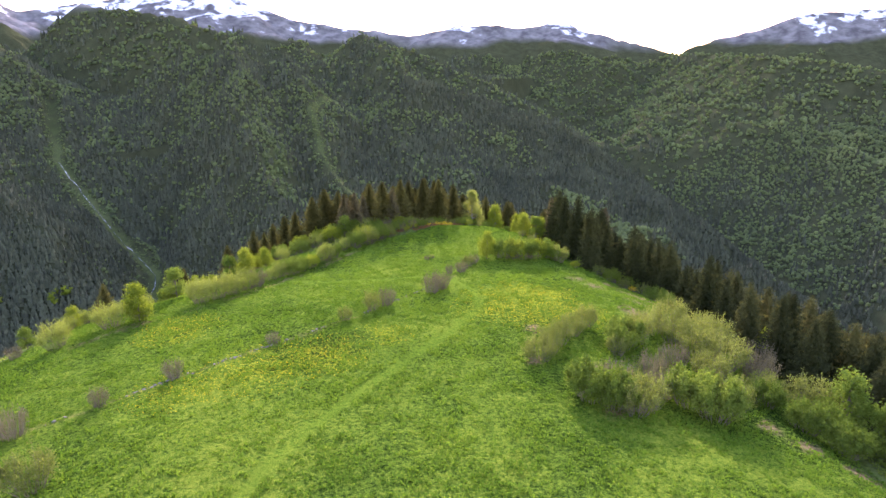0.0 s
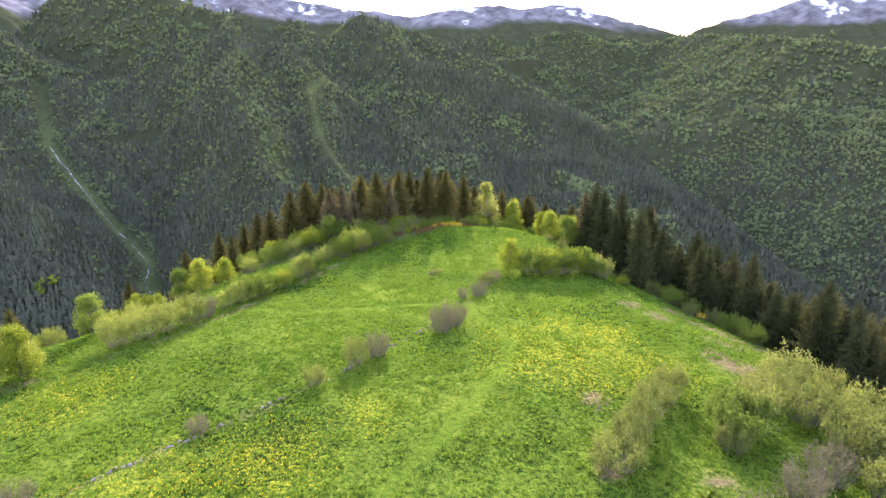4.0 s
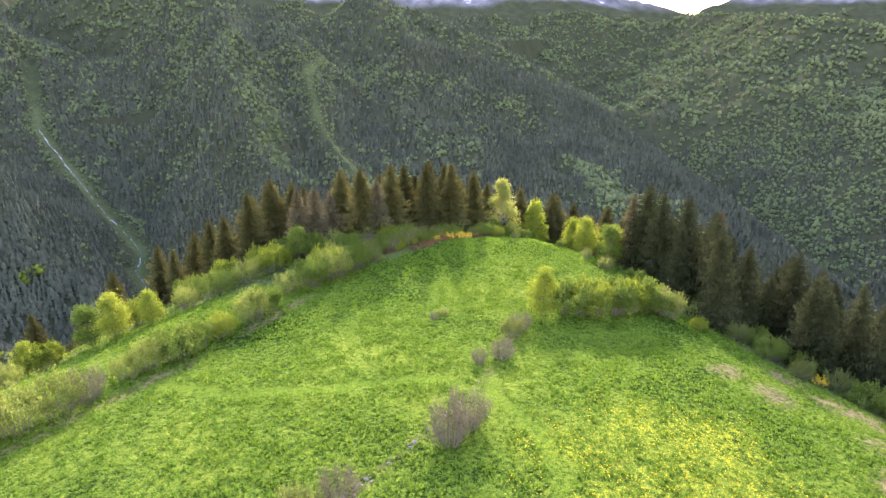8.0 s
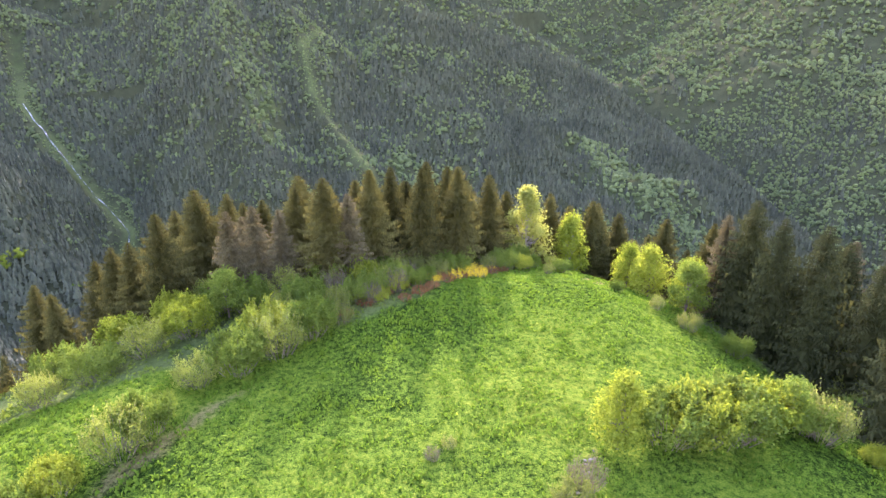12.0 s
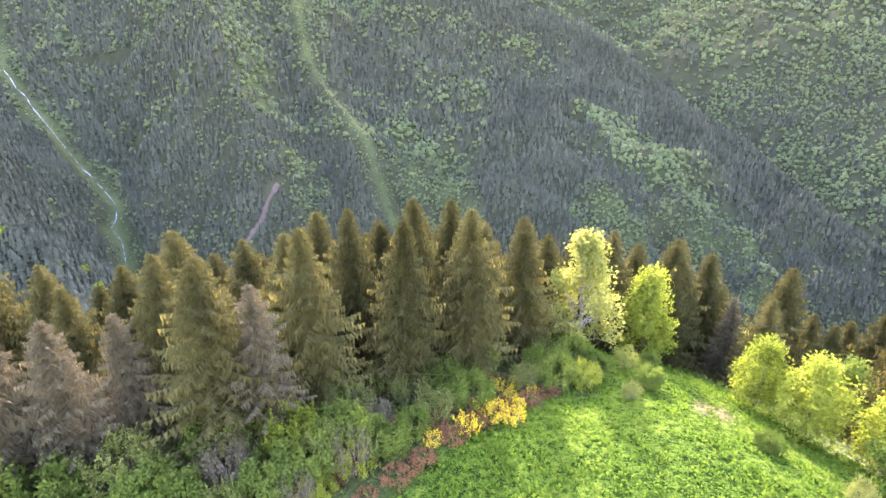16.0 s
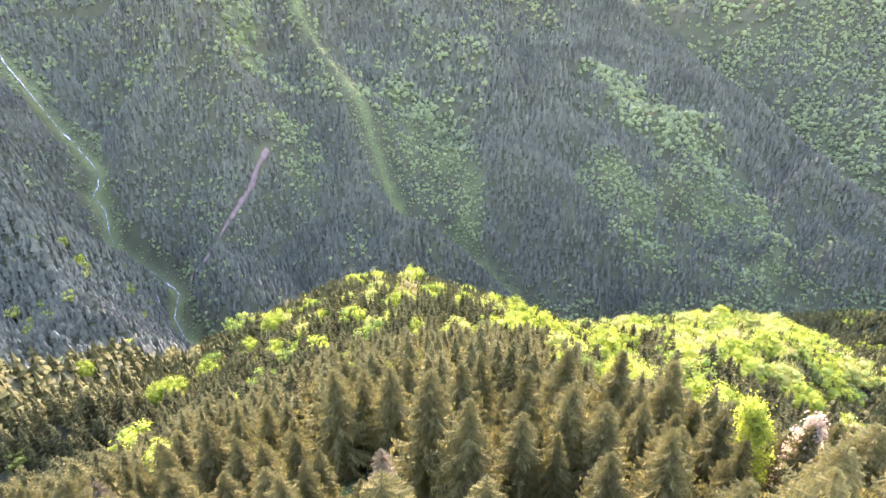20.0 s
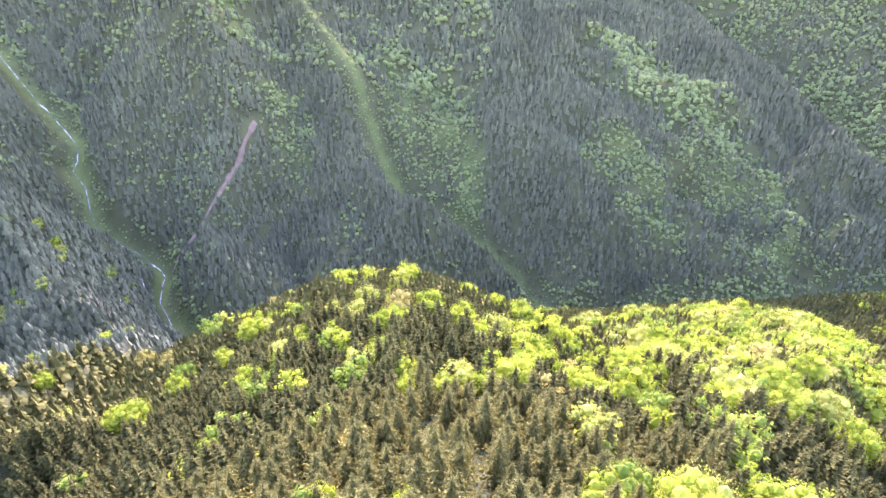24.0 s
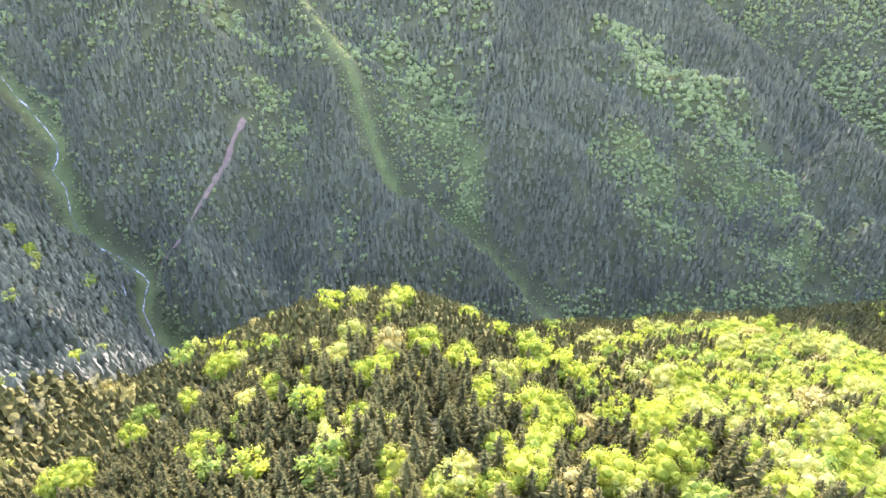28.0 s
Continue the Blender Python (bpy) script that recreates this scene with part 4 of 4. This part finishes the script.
NOSE_WEST = [(-55.7, 266, 26.4), (-49.8, 266, 21.6), (-59, 255, 21.6), (-69, 262, 20.4), (-75, 265, 21.6), (-83, 270, 22.8), (-88.6, 258, 19.2), (-82, 255, 15.6), (-64, 272, 24.0), (-98, 250, 16.8), (-124, 196, 18.0), (-112, 236, 14.4)]
BROWN = [(-23, 257, 18), (-44, 251, 18.5), (-39.3, 252, 18), (-36, 256.5, 15.5), (-42.5, 256, 16)]
g = np.random.default_rng(400)
for n, (x, y, tall) in enumerate(NOSE + NOSE_WEST):
    set_out(SPRUCES[int(g.integers(0, 4))], x, y, tall * (1.02 + 0.1 * g.random()), 21, g, 1.25 + 0.35 * g.random())
for n, (x, y, tall) in enumerate(BROWN):
    set_out(SPRUCES[4 + n % 2], x, y, tall, 21, g, 1.4)
EAST_GROUP = [(80, 139, 21), (85, 133, 22), (91, 140, 23), (88, 125, 20), (96, 131, 23), (101, 121, 22), (96, 113, 19), (106, 128, 23), (108, 112, 20), (95, 148, 22), (104, 142, 23), (112, 120, 22)]
for x, y, tall in EAST_GROUP:
    set_out(EAST_SPRUCES[int(g.integers(0, 4))], x, y, tall, 21, g, 1.2 + 0.3 * g.random())
for x, y, z, tall, _ in HERO_SPRUCES:
    if x > 72 and 100 < y < 150:
        continue
    if (y < 284 and x < 50 and x > -100) or min(math.hypot(x - a, y - b) for a, b, _ in NOSE) < 3.2:
        continue
    kind = int(g.integers(0, 4)) if g.random() < 0.94 else 4 + int(g.integers(0, 2))
    set_out((EAST_SPRUCES if kind < 4 and y < 262 else SPRUCES)[kind], x, y, tall * float(np.interp(y, [100, 160, 200, 260, 300, 330, 352], [0.75, 0.84, 0.98, 1.05, 1.0, 0.92, 0.9])), 21, g, 1.1 + 0.3 * g.random())

BIRCH = leafy_kind("birch", "slender birch with pale yellow-green young leaves", "birch tree", "broadleaf trees", 18, 4.6, 1.4, 9000, 0.22, 320, LEAF_PALE, BARK_PALE, 60, 0.1)
BIRCH_BRIGHT = leafy_kind("birch", "slender birch with vivid yellow-green young leaves", "birch tree", "broadleaf trees", 15, 4.0, 1.0, 7600, 0.21, 330, LEAF_BRIGHT, BARK_PALE, 50, 0.1)
PINK = leafy_kind("flushing_tree", "broadleaf tree flushing pale pink and cream", "tree", "broadleaf trees", 18, 4.0, 3.0, 3600, 0.3, 340, LEAF_PINK, BARK_PALE, 44, 0.1)
BROADLEAF = [leafy_kind("broadleaf_tree", "round broadleaf tree in fresh yellow-green leaf", "tree", "broadleaf trees", 11, 3.6, 1.2, 5600, 0.19, 350 + k, LEAF_BRIGHT if k == 1 else LEAF_MID, BARK, 34, 0.3, 0.16) for k in range(3)]
set_out(BIRCH, 14.8, 282.5, 21, 18, g, 1.1)
set_out(BIRCH_BRIGHT, 27.4, 289, 18, 15, g, 1.1)
set_out(PINK, 44, 324, 22, 18, g, 0.62)
set_out(BIRCH_BRIGHT, 38, 327, 21, 15, g, 0.8)
set_out(BIRCH_BRIGHT, -26.5, 269, 12, 15, g)
TREES = [(17, 211.5, 11, 1), (41.2, 216.6, 8.6, 0), (-85.5, 150, 11.5, 1), (-86, 174, 10.5, 2), (-118, 170, 9, 1), (-104, 200, 8, 2), (-97, 212, 8.5, 1), (-84, 216, 10.5, 2), (-77.5, 215, 11, 1), (-71, 219, 8.5, 1), (-43, 244, 9.5, 2), (56, 268, 12, 1), (60, 262, 11, 2), (52, 276, 12, 0), (64, 255, 9, 1), (39, 265, 12, 1), (43, 255, 11, 2), (36.5, 272, 11, 1), (46, 261, 12, 1), (82, 103, 15, 0), (86, 96, 13, 0), (-120, 152, 7, 2)]
for x, y, tall, kind in TREES:
    set_out(BROADLEAF[kind], x, y, tall, 11, g, 1.15)
for x, y, z, tall, _ in HERO_LEAFY:
    if not ((y < 284 and -100 < x < 50) or min(math.hypot(x - a, y - b) for a, b, _ in NOSE) < 4):
        set_out(BROADLEAF[int(g.integers(0, 3))], x, y, tall * 0.5, 11, g)

# ---- broadleaf trees standing out on the wooded slopes ----
def build_crowns():
    g = np.random.default_rng(420)
    looks = (("beech", "broad beech crown in vivid yellow-green young leaf among spruces", LEAF_BRIGHT), ("broadleaf_tree", "broad tree in pale spring leaf on the wooded slope", LEAF_PALE),
             ("broadleaf_tree", "round tree in fresh green leaf among the spruces", LEAF_MID), ("budding_tree", "budding tree with pale copper-green twigs on the slope", LEAF_COPPER))
    for kind, (name, label, leaf) in enumerate(looks):
        models = []
        for k in range(4 if kind < 2 else 2):
            base = thing(name, label, "tree", "broadleaf trees on the slopes")
            part("trunk", tube([(0, 0, -1.5), (0.1, 0, 5), (0, 0.1, 10.5)], [0.42, 0.3, 0.16], 6), BARK, base)
            part("crown", dome_tree(16, 6, 20, 3000, 700 + 10 * kind + k), leaf, base)
            models.append(base)
        for x, y, wide, which in CROWNS:
            if which == kind:
                tall = float(np.clip(wide * 1.65, 14, 27)) * (0.92 + 0.16 * g.random())
                set_out(models[int(g.integers(0, len(models)))], x, y, tall, 16, g, wide * 1.38 / (12.6 * tall / 16), 0.4)
        for base in models:
            if base.name not in used:
                for ob in [*base.children, base]:
                    bpy.data.objects.remove(ob)


build_crowns()


# ---- shrubs ----
TWIGGY = [shrub_kind("twiggy shrub of bare purplish-brown stems", 95, 5, 2.6, 9, 0.1, 360 + k, LEAF_RED) for k in range(2)]
GREYISH = [shrub_kind("hazel shrub coming into grey-green leaf", 62, 6, 3.4, 44, 0.125, 370 + k, LEAF_GREY) for k in range(3)]
HAZEL = [shrub_kind("hazel shrub in pale yellow-green young leaf", 62, 6, 3.4, 46, 0.125, 375 + k, LEAF_HAZEL) for k in range(3)]
GREEN = [shrub_kind("dense shrub in fresh green leaf", 56, 5, 3.2, 100, 0.14, 380 + k, LEAF_MID) for k in range(2)]
BRIGHT = [shrub_kind("shrub in bright yellow-green young leaf", 54, 5, 3.0, 98, 0.14, 390 + k, LEAF_BRIGHT) for k in range(2)]
BLOSSOM = shrub_kind("shrub dusted with white blossom", 26, 5, 2.2, 26, 0.14, 395, LEAF_PALE)
BRACKEN = [shrub_kind("low rust-brown clump of dead bracken", 36, 1.4, 1.6, 14, 0.12, 397 + k, LEAF_RUST) for k in range(2)]
BROOM = shrub_kind("low broom covered in yellow flowers", 30, 1.6, 1.2, 11, 0.08, 396, FLOWER)
WALL_SHRUBS = [(-67.9, 101, 4.4, 0), (-57.6, 111.3, 4.6, 0), (-41.1, 127, 3.3, 0), (-115.4, 141, 4.2, 0), (-77.4, 91, 6.2, 0), (-84, 86, 5.6, 1), (-62, 74, 7.0, 1), (-26.1, 142, 4.0, 1), (-19.8, 149.5, 5.6, 1), (-16.1, 153, 5.8, 0), (-3.3, 165.5, 6.8, 0), (-0.8, 169.5, 6.4, 0), (2.4, 189.5, 3.4, 0), (6.6, 191.5, 4.4, 0), (9.5, 201.5, 4.4, 1), (11.5, 205, 4.2, 0), (-6, 209, 2.0, 0), (-4, 211, 1.7, 1)]
HEDGE = [(-101, 137.5, 7.5, 1), (-92, 148, 7.6, 1), (-87, 153, 7.0, 1), (-74, 164, 7.4, 1), (-70, 167, 7.4, 1), (-66.5, 171, 7.6, 1), (-64, 176, 7.2, 1), (-61.5, 179.5, 6.4, 0), (-59, 187, 4.6, 1), (-57, 190.5, 6, 1), (-54.5, 195, 6.4, 2), (-52, 199.5, 5.8, 2), (-49, 204.5, 5, 3), (-45, 210.5, 7.2, 1), (-43, 214.5, 6, 2), (-41, 225, 5.2, 1), (-36, 228, 7, 2), (-31, 232.5, 7.6, 1), (-34, 237, 6.5, 3), (-27, 237.5, 6.6, 2)]
NOSE_EDGE = [(-33, 242, 5.5, 1), (-29, 246, 5, 2), (-24, 246, 4.5, 1), (-21, 250, 4.4, 2), (-17, 253, 4.6, 1), (-27, 254, 5.2, 2), (-23, 258, 5, 1), (-12, 258, 3.8, 0), (-8, 257, 3, 2), (-18, 263, 5, 2), (-12, 266, 5, 1), (-5, 267, 4.6, 2), (0, 271, 4.5, 1), (-30, 260, 5.6, 3), (-35, 250, 6, 1), (-46, 248, 6.4, 2), (-50, 254, 6, 1), (-55, 249, 6.6, 3), (24, 278, 3, 2), (20, 276, 3.4, 1)]
NOSE_SHRUBS = [(-22.5, 241, 4, 1), (-18, 247.5, 4.5, 0), (-14, 252, 4.6, 0), (-11, 254, 3.8, 2), (-20, 254, 5, 3), (-25, 250, 5.5, 0), (-30, 246, 6, 2), (-6, 260, 4, 1), (-2, 263, 4.4, 2), (8, 272, 4.5, 2), (12, 273, 5, 2), (5, 268, 3.6, 1), (15, 272, 3.2, 2), (17.5, 266, 2.4, 1), (-9, 263, 4.2, 1), (-15, 260, 4.8, 1), (21, 270, 3, 2), (-15, 255.5, 4.4, 2), (-18, 251.5, 4.6, 2), (-13.5, 251.5, 3.4, 3), (-21, 247.5, 4.2, 2), (-24, 245, 4.4, 1), (-26, 241.5, 4.6, 2), (-10, 253.5, 3, 2), (-16.5, 248.3, 3, 3), (9, 268.5, 4.2, 2), (12.5, 269, 3.6, 3), (3, 281, 6, 2), (6, 279, 5, 2), (10, 280, 5, 2), (0, 278, 5, 2)]
EAST_SHRUBS = [(24, 213.5, 8, 2), (28, 214, 8, 3), (32, 214.5, 8.4, 2), (36, 216, 7.6, 3), (46, 217, 7.4, 1), (44, 219, 6.5, 2), (52, 214, 3, 3), (40, 246, 4, 1), (46, 240, 4.4, 2), (52, 232, 3.2, 2), (58, 226, 4.5, 2), (62, 216, 4.8, 1), (65, 208, 5, 2), (67, 200, 4.2, 1), (36, 252, 3, 1), (30, 258, 2.6, 2), (70, 212, 5, 2), (72, 206, 5.5, 2), (74, 199, 5.2, 1), (76, 192, 5.4, 2), (77, 185, 5, 2), (67, 218, 5, 2)]
THICKET = [(22, 119.5, 6.4, 1), (25, 124, 6.4, 1), (28.3, 129, 6.6, 1), (33, 136, 6, 1), (38, 142, 6.4, 1), (30, 103, 8.4, 2), (33.5, 100, 8, 2), (37, 98.5, 8, 1), (41, 101, 7.8, 1), (36, 106, 8, 0), (45, 106, 7.4, 0), (53, 99, 9.4, 2), (56.5, 102, 9, 1), (50, 104, 8.6, 2), (46, 115, 6.5, 0), (53, 120, 7, 0), (60, 116, 8, 1), (66, 124, 10, 4), (62, 128, 9, 4), (68, 133, 10.4, 4), (60, 136, 8, 1), (56, 142, 7.5, 4), (63, 148, 9.5, 4), (50, 135, 9, 4)]
THICKET_EDGE = [(45, 131, 7.6, 2), (68, 108, 5.6, 2), (71, 114, 6.4, 1), (74, 122, 8.5, 0), (78, 130, 9, 0), (72, 100, 7, 2), (76, 94, 7, 2), (70, 140, 8, 1), (73, 150, 7, 4), (80, 112, 9, 1), (42, 126, 5.2, 1), (57, 109, 6.4, 0)]
WEST_SHRUBS = [(-128, 128, 5, 1), (-121, 137, 5.4, 1), (-113, 160, 5, 1), (-109, 165, 5.2, 1), (-104, 171, 5, 1), (-99, 178, 5.4, 1), (-93, 186, 5.6, 3), (-110, 190, 6.4, 3), (-115, 182, 6, 1), (-91, 210, 6.4, 3), (-66, 226, 6, 1), (-60, 231, 6.4, 2), (-54, 236, 6.6, 1), (-48, 240, 7, 3), (-40, 246, 7, 2), (-88, 196, 5.4, 1), (-100, 205, 6, 3), (-78, 226, 7, 3), (-70, 236, 7, 2), (-62, 243, 7, 3)]
KINDS = [(TWIGGY, 5), (GREYISH, 6), (GREEN, 5), (BRIGHT, 5), (GREYISH, 6), (HAZEL, 6)]
for spot in (WALL_SHRUBS, HEDGE, NOSE_SHRUBS, NOSE_EDGE, EAST_SHRUBS, THICKET, THICKET_EDGE, WEST_SHRUBS):
    for x, y, tall, kind in spot:
        tall = tall * (1.05 if spot is HEDGE else 1.0)
        models, nominal = KINDS[5 if kind == 1 and spot in (HEDGE, WEST_SHRUBS, NOSE_EDGE) else kind]
        set_out(models[int(g.integers(0, len(models)))], x, y, tall, nominal, g, 0.9 + 0.25 * g.random())
for x, y, tall in ((61.5, 233, 7), (70, 151, 6), (-28, 268, 6)):
    set_out(BLOSSOM, x, y, tall, 5, g)
for x, y, tall in ((-2.5, 257.5, 2.2), (0.8, 260, 2.3), (2.6, 259.5, 2.0), (-6, 255, 1.6), (-0.5, 261.5, 2.1), (3, 262, 1.9), (2.2, 266.5, 1.9), (4, 268, 1.7), (0.5, 268.5, 1.8), (3, 265, 1.4), (-5, 262, 1.3), (70, 199, 2.2), (5.5, 266, 1.4), (-7.5, 259, 1.2)):
    set_out(BROOM, x, y, tall, 1.6, g)
for x, y, tall in ((-9.5, 250.8, 1.4), (-13, 253, 1.6), (-7, 253, 1.3), (-4, 256, 1.5), (-10, 256, 1.7), (-1.5, 258.5, 1.4), (-6, 258, 1.6), (1.5, 262, 1.5), (-3, 261, 1.7), (-16, 250, 1.5), (-12, 248.5, 1.2), (-19, 246.5, 1.4), (5, 264, 1.4), (-22, 243.5, 1.2), (-8, 252, 1.2), (7.5, 266, 1.3)):
    set_out(BRACKEN[int(g.integers(0, 2))], x, y, tall, 1.4, g)


# ---- meadow herbs and flowers ----
def build_herbs():
    g = np.random.default_rng(500)
    x, y = g.uniform(-135, 80, 330000), g.uniform(45, 292, 330000)
    keep = meadow_at(x, y) > 0.5
    for line, half in TRACKS.values():
        keep &= along(x, y, line)[0] > half
    keep &= 0.55 * wobble(x, y, 1.5, 13) + 0.25 * wobble(x, y, 9, 21) + 0.7 * g.random(len(x)) > 0.4
    x, y = x[keep][:125000], y[keep][:125000]
    n = len(x)
    root = np.stack([x, y, height(x, y) + 0.05], 1)
    cos = []
    for k in range(2):
        a = g.random(n) * 6.28
        r, h = 0.14 + 0.26 * g.random(n), 0.12 + 0.3 * g.random(n)
        out = np.stack([np.cos(a) * r, np.sin(a) * r, h], 1)
        side = np.stack([-np.sin(a), np.cos(a), 0 * a], 1) * (0.08 + 0.12 * g.random(n))[:, None]
        cos.append(np.stack([root - (0, 0, 0.15), root + out * 0.6 + side, root + out, root + out * 0.6 - side], 1))
    co = np.concatenate(cos).reshape(-1, 3)
    quads = np.arange(len(co)).reshape(-1, 4)
    tagged(new("meadow_herbs", mesh_of("meadow_herbs", co, quads, GRASS)), "lush knee-high green herbs and grass tufts", "grass", kind="stuff")
    spots = []
    for bx, by, size in FLOWERS:
        m = int(size * size * 5)
        a, r = g.random(m) * 6.28, size * g.random(m) ** 0.6
        spots.append(np.stack([bx + r * np.cos(a), by + r * np.sin(a)], 1))
    spots = np.concatenate(spots)
    spots = spots[(meadow_at(spots[:, 0], spots[:, 1]) > 0.6) & (along(spots[:, 0], spots[:, 1], TRACKS["main"][0])[0] > 2)]
    heads = np.stack([spots[:, 0], spots[:, 1], height(spots[:, 0], spots[:, 1]) + 0.42], 1)
    co, tri = leaf_cards(heads, 0.09, 501)
    tagged(new("buttercups", mesh_of("buttercups", co, tri, FLOWER)), "scattered yellow buttercups in the meadow grass", "flowers", kind="stuff")


build_herbs()


def build_undergrowth():
    """Low leafy growth and bracken on the forest floor round the meadow."""
    g = np.random.default_rng(510)
    x, y = g.uniform(-140, 100, 42000), g.uniform(60, 330, 42000)
    keep = (meadow_at(x, y) < 0.25) & (height(x, y) > -60) & (0.5 * wobble(x, y, 8, 22) + g.random(len(x)) > 0.35)
    x, y = x[keep][:14000], y[keep][:14000]
    spots = np.repeat(np.stack([x, y, height(x, y) + 0.25], 1), 4, 0)
    spots = spots + g.normal(size=spots.shape) * (0.4, 0.4, 0.22)
    co, tri = leaf_cards(spots, 0.34, 511)
    tagged(new("undergrowth", mesh_of("undergrowth", co, tri, LEAF_MID)), "low green undergrowth on the forest floor", "undergrowth", kind="stuff")


build_undergrowth()


# ---- water, scree and road in the valley ----
def ribbon(name, line, width, material, label, category, lift=0.6, sway=6.0, seed=0):
    """A strip laid over the ground along a line."""
    pts = []
    for (ax, ay, _), (bx, by, _) in zip(line, line[1:]):
        n = max(2, int(math.hypot(bx - ax, by - ay) / 6))
        pts += [(ax + (bx - ax) * k / n, ay + (by - ay) * k / n) for k in range(n)]
    p = np.array(pts)
    d = np.gradient(p, axis=0)
    d /= np.linalg.norm(d, axis=1)[:, None]
    side = np.stack([-d[:, 1], d[:, 0]], 1)
    s = np.arange(len(p)) * 6.0
    p = p + side * (sway * wobble(s, 0 * s, 45, seed))[:, None]
    half = width * (0.35 + 1.1 * np.abs(wobble(s, 0 * s + 9, 14, seed + 1)))[:, None]
    rows = [p + side * half * k for k in (-0.5, -0.17, 0.17, 0.5)]
    co = np.stack([np.stack([r[:, 0], r[:, 1], height(r[:, 0], r[:, 1]) + lift * (1.0 if 0 < k < 3 else 0.7)], 1) for k, r in enumerate(rows)], 1).reshape(-1, 3)
    a = (np.arange(len(p) - 1)[:, None] * 4 + np.arange(3)).ravel()
    return tagged(new(name, mesh_of(name, co, np.stack([a, a + 1, a + 5, a + 4], 1), material, True)), label, category, kind="structure")


ribbon("water", RIVER_HIGH[1:] + RIVER_LOW[:5], 2.6, WATER, "white mountain stream tumbling down the side valley", "stream", 3.0, 3.0, 30)
ribbon("water_branch", [(-577, 1235, 0), (-566, 1195, 0), (-542, 1160, 0), (-505, 1105, 0), (-452, 1058, 0)], 2.4, WATER, "side branch of the white mountain stream", "stream", 3.0, 3.0, 33)
ribbon("scree_slide", SLIDE, 13.0, SCREE, "brownish bare scree chute below the trees", "scree", 2.0, 2.5, 36)
ribbon("road", [(60, 1112, 0), (106, 1126, 0), (192, 1150, 0), (261, 1168, 0)], 6.0, ROAD, "grey gravel road along the valley floor", "road", 2.2, 4.0, 39)


# ---- the low field wall ----
def build_wall():
    wall = thing("field_wall", "low tumbled dry-stone field wall half sunk in grass", "stone wall")
    kinds = []
    for k in range(6):
        bm = bmesh.new()
        bmesh.ops.create_icosphere(bm, subdivisions=1, radius=0.5)
        r = random.Random(600 + k)
        for v in bm.verts:
            v.co = Vector((v.co.x * 1.25, v.co.y, v.co.z * 0.7)) * r.uniform(0.75, 1.2)
        me = bpy.data.meshes.new("stone")
        bm.to_mesh(me)
        bm.free()
        me.materials.append(STONE)
        kinds.append(me)
    g, made, rest = np.random.default_rng(601), 0, []
    for (ax, ay, _), (bx, by, _) in zip(WALL, WALL[1:]):
        far = math.hypot(bx - ax, by - ay)
        for k in range(int(far / 0.42)):
            if wobble(ax + k, ay, 5, 23) < -0.1 or g.random() < 0.25:
                continue
            u = (k + g.random()) * 0.42 / far
            x, y = ax + (bx - ax) * u + g.normal() * 0.32, ay + (by - ay) * u + g.normal() * 0.32
            size = 0.3 + 0.45 * g.random() ** 2
            m = pose(x, y, on_ground(x, y) + 0.12 * size + 0.05, *(g.normal(size=3) * 25)) @ Matrix.Diagonal((size, size, size, 1))
            if ay >= 118 and made < 300 and g.random() < 0.9:
                ob = new("stone", kinds[int(g.integers(0, 6))])
                ob.parent, ob.matrix_basis = wall, m
                made += 1
            else:
                rest.append((m, int(g.integers(0, 6))))
    pieces = []
    for m, k in rest:
        co = np.array([m @ v.co for v in kinds[k].vertices])
        pieces.append((co, np.array([list(f.vertices) for f in kinds[k].polygons])))
    tagged(part("sunken_stones", join(pieces), STONE, wall), kind="stuff")


build_wall()
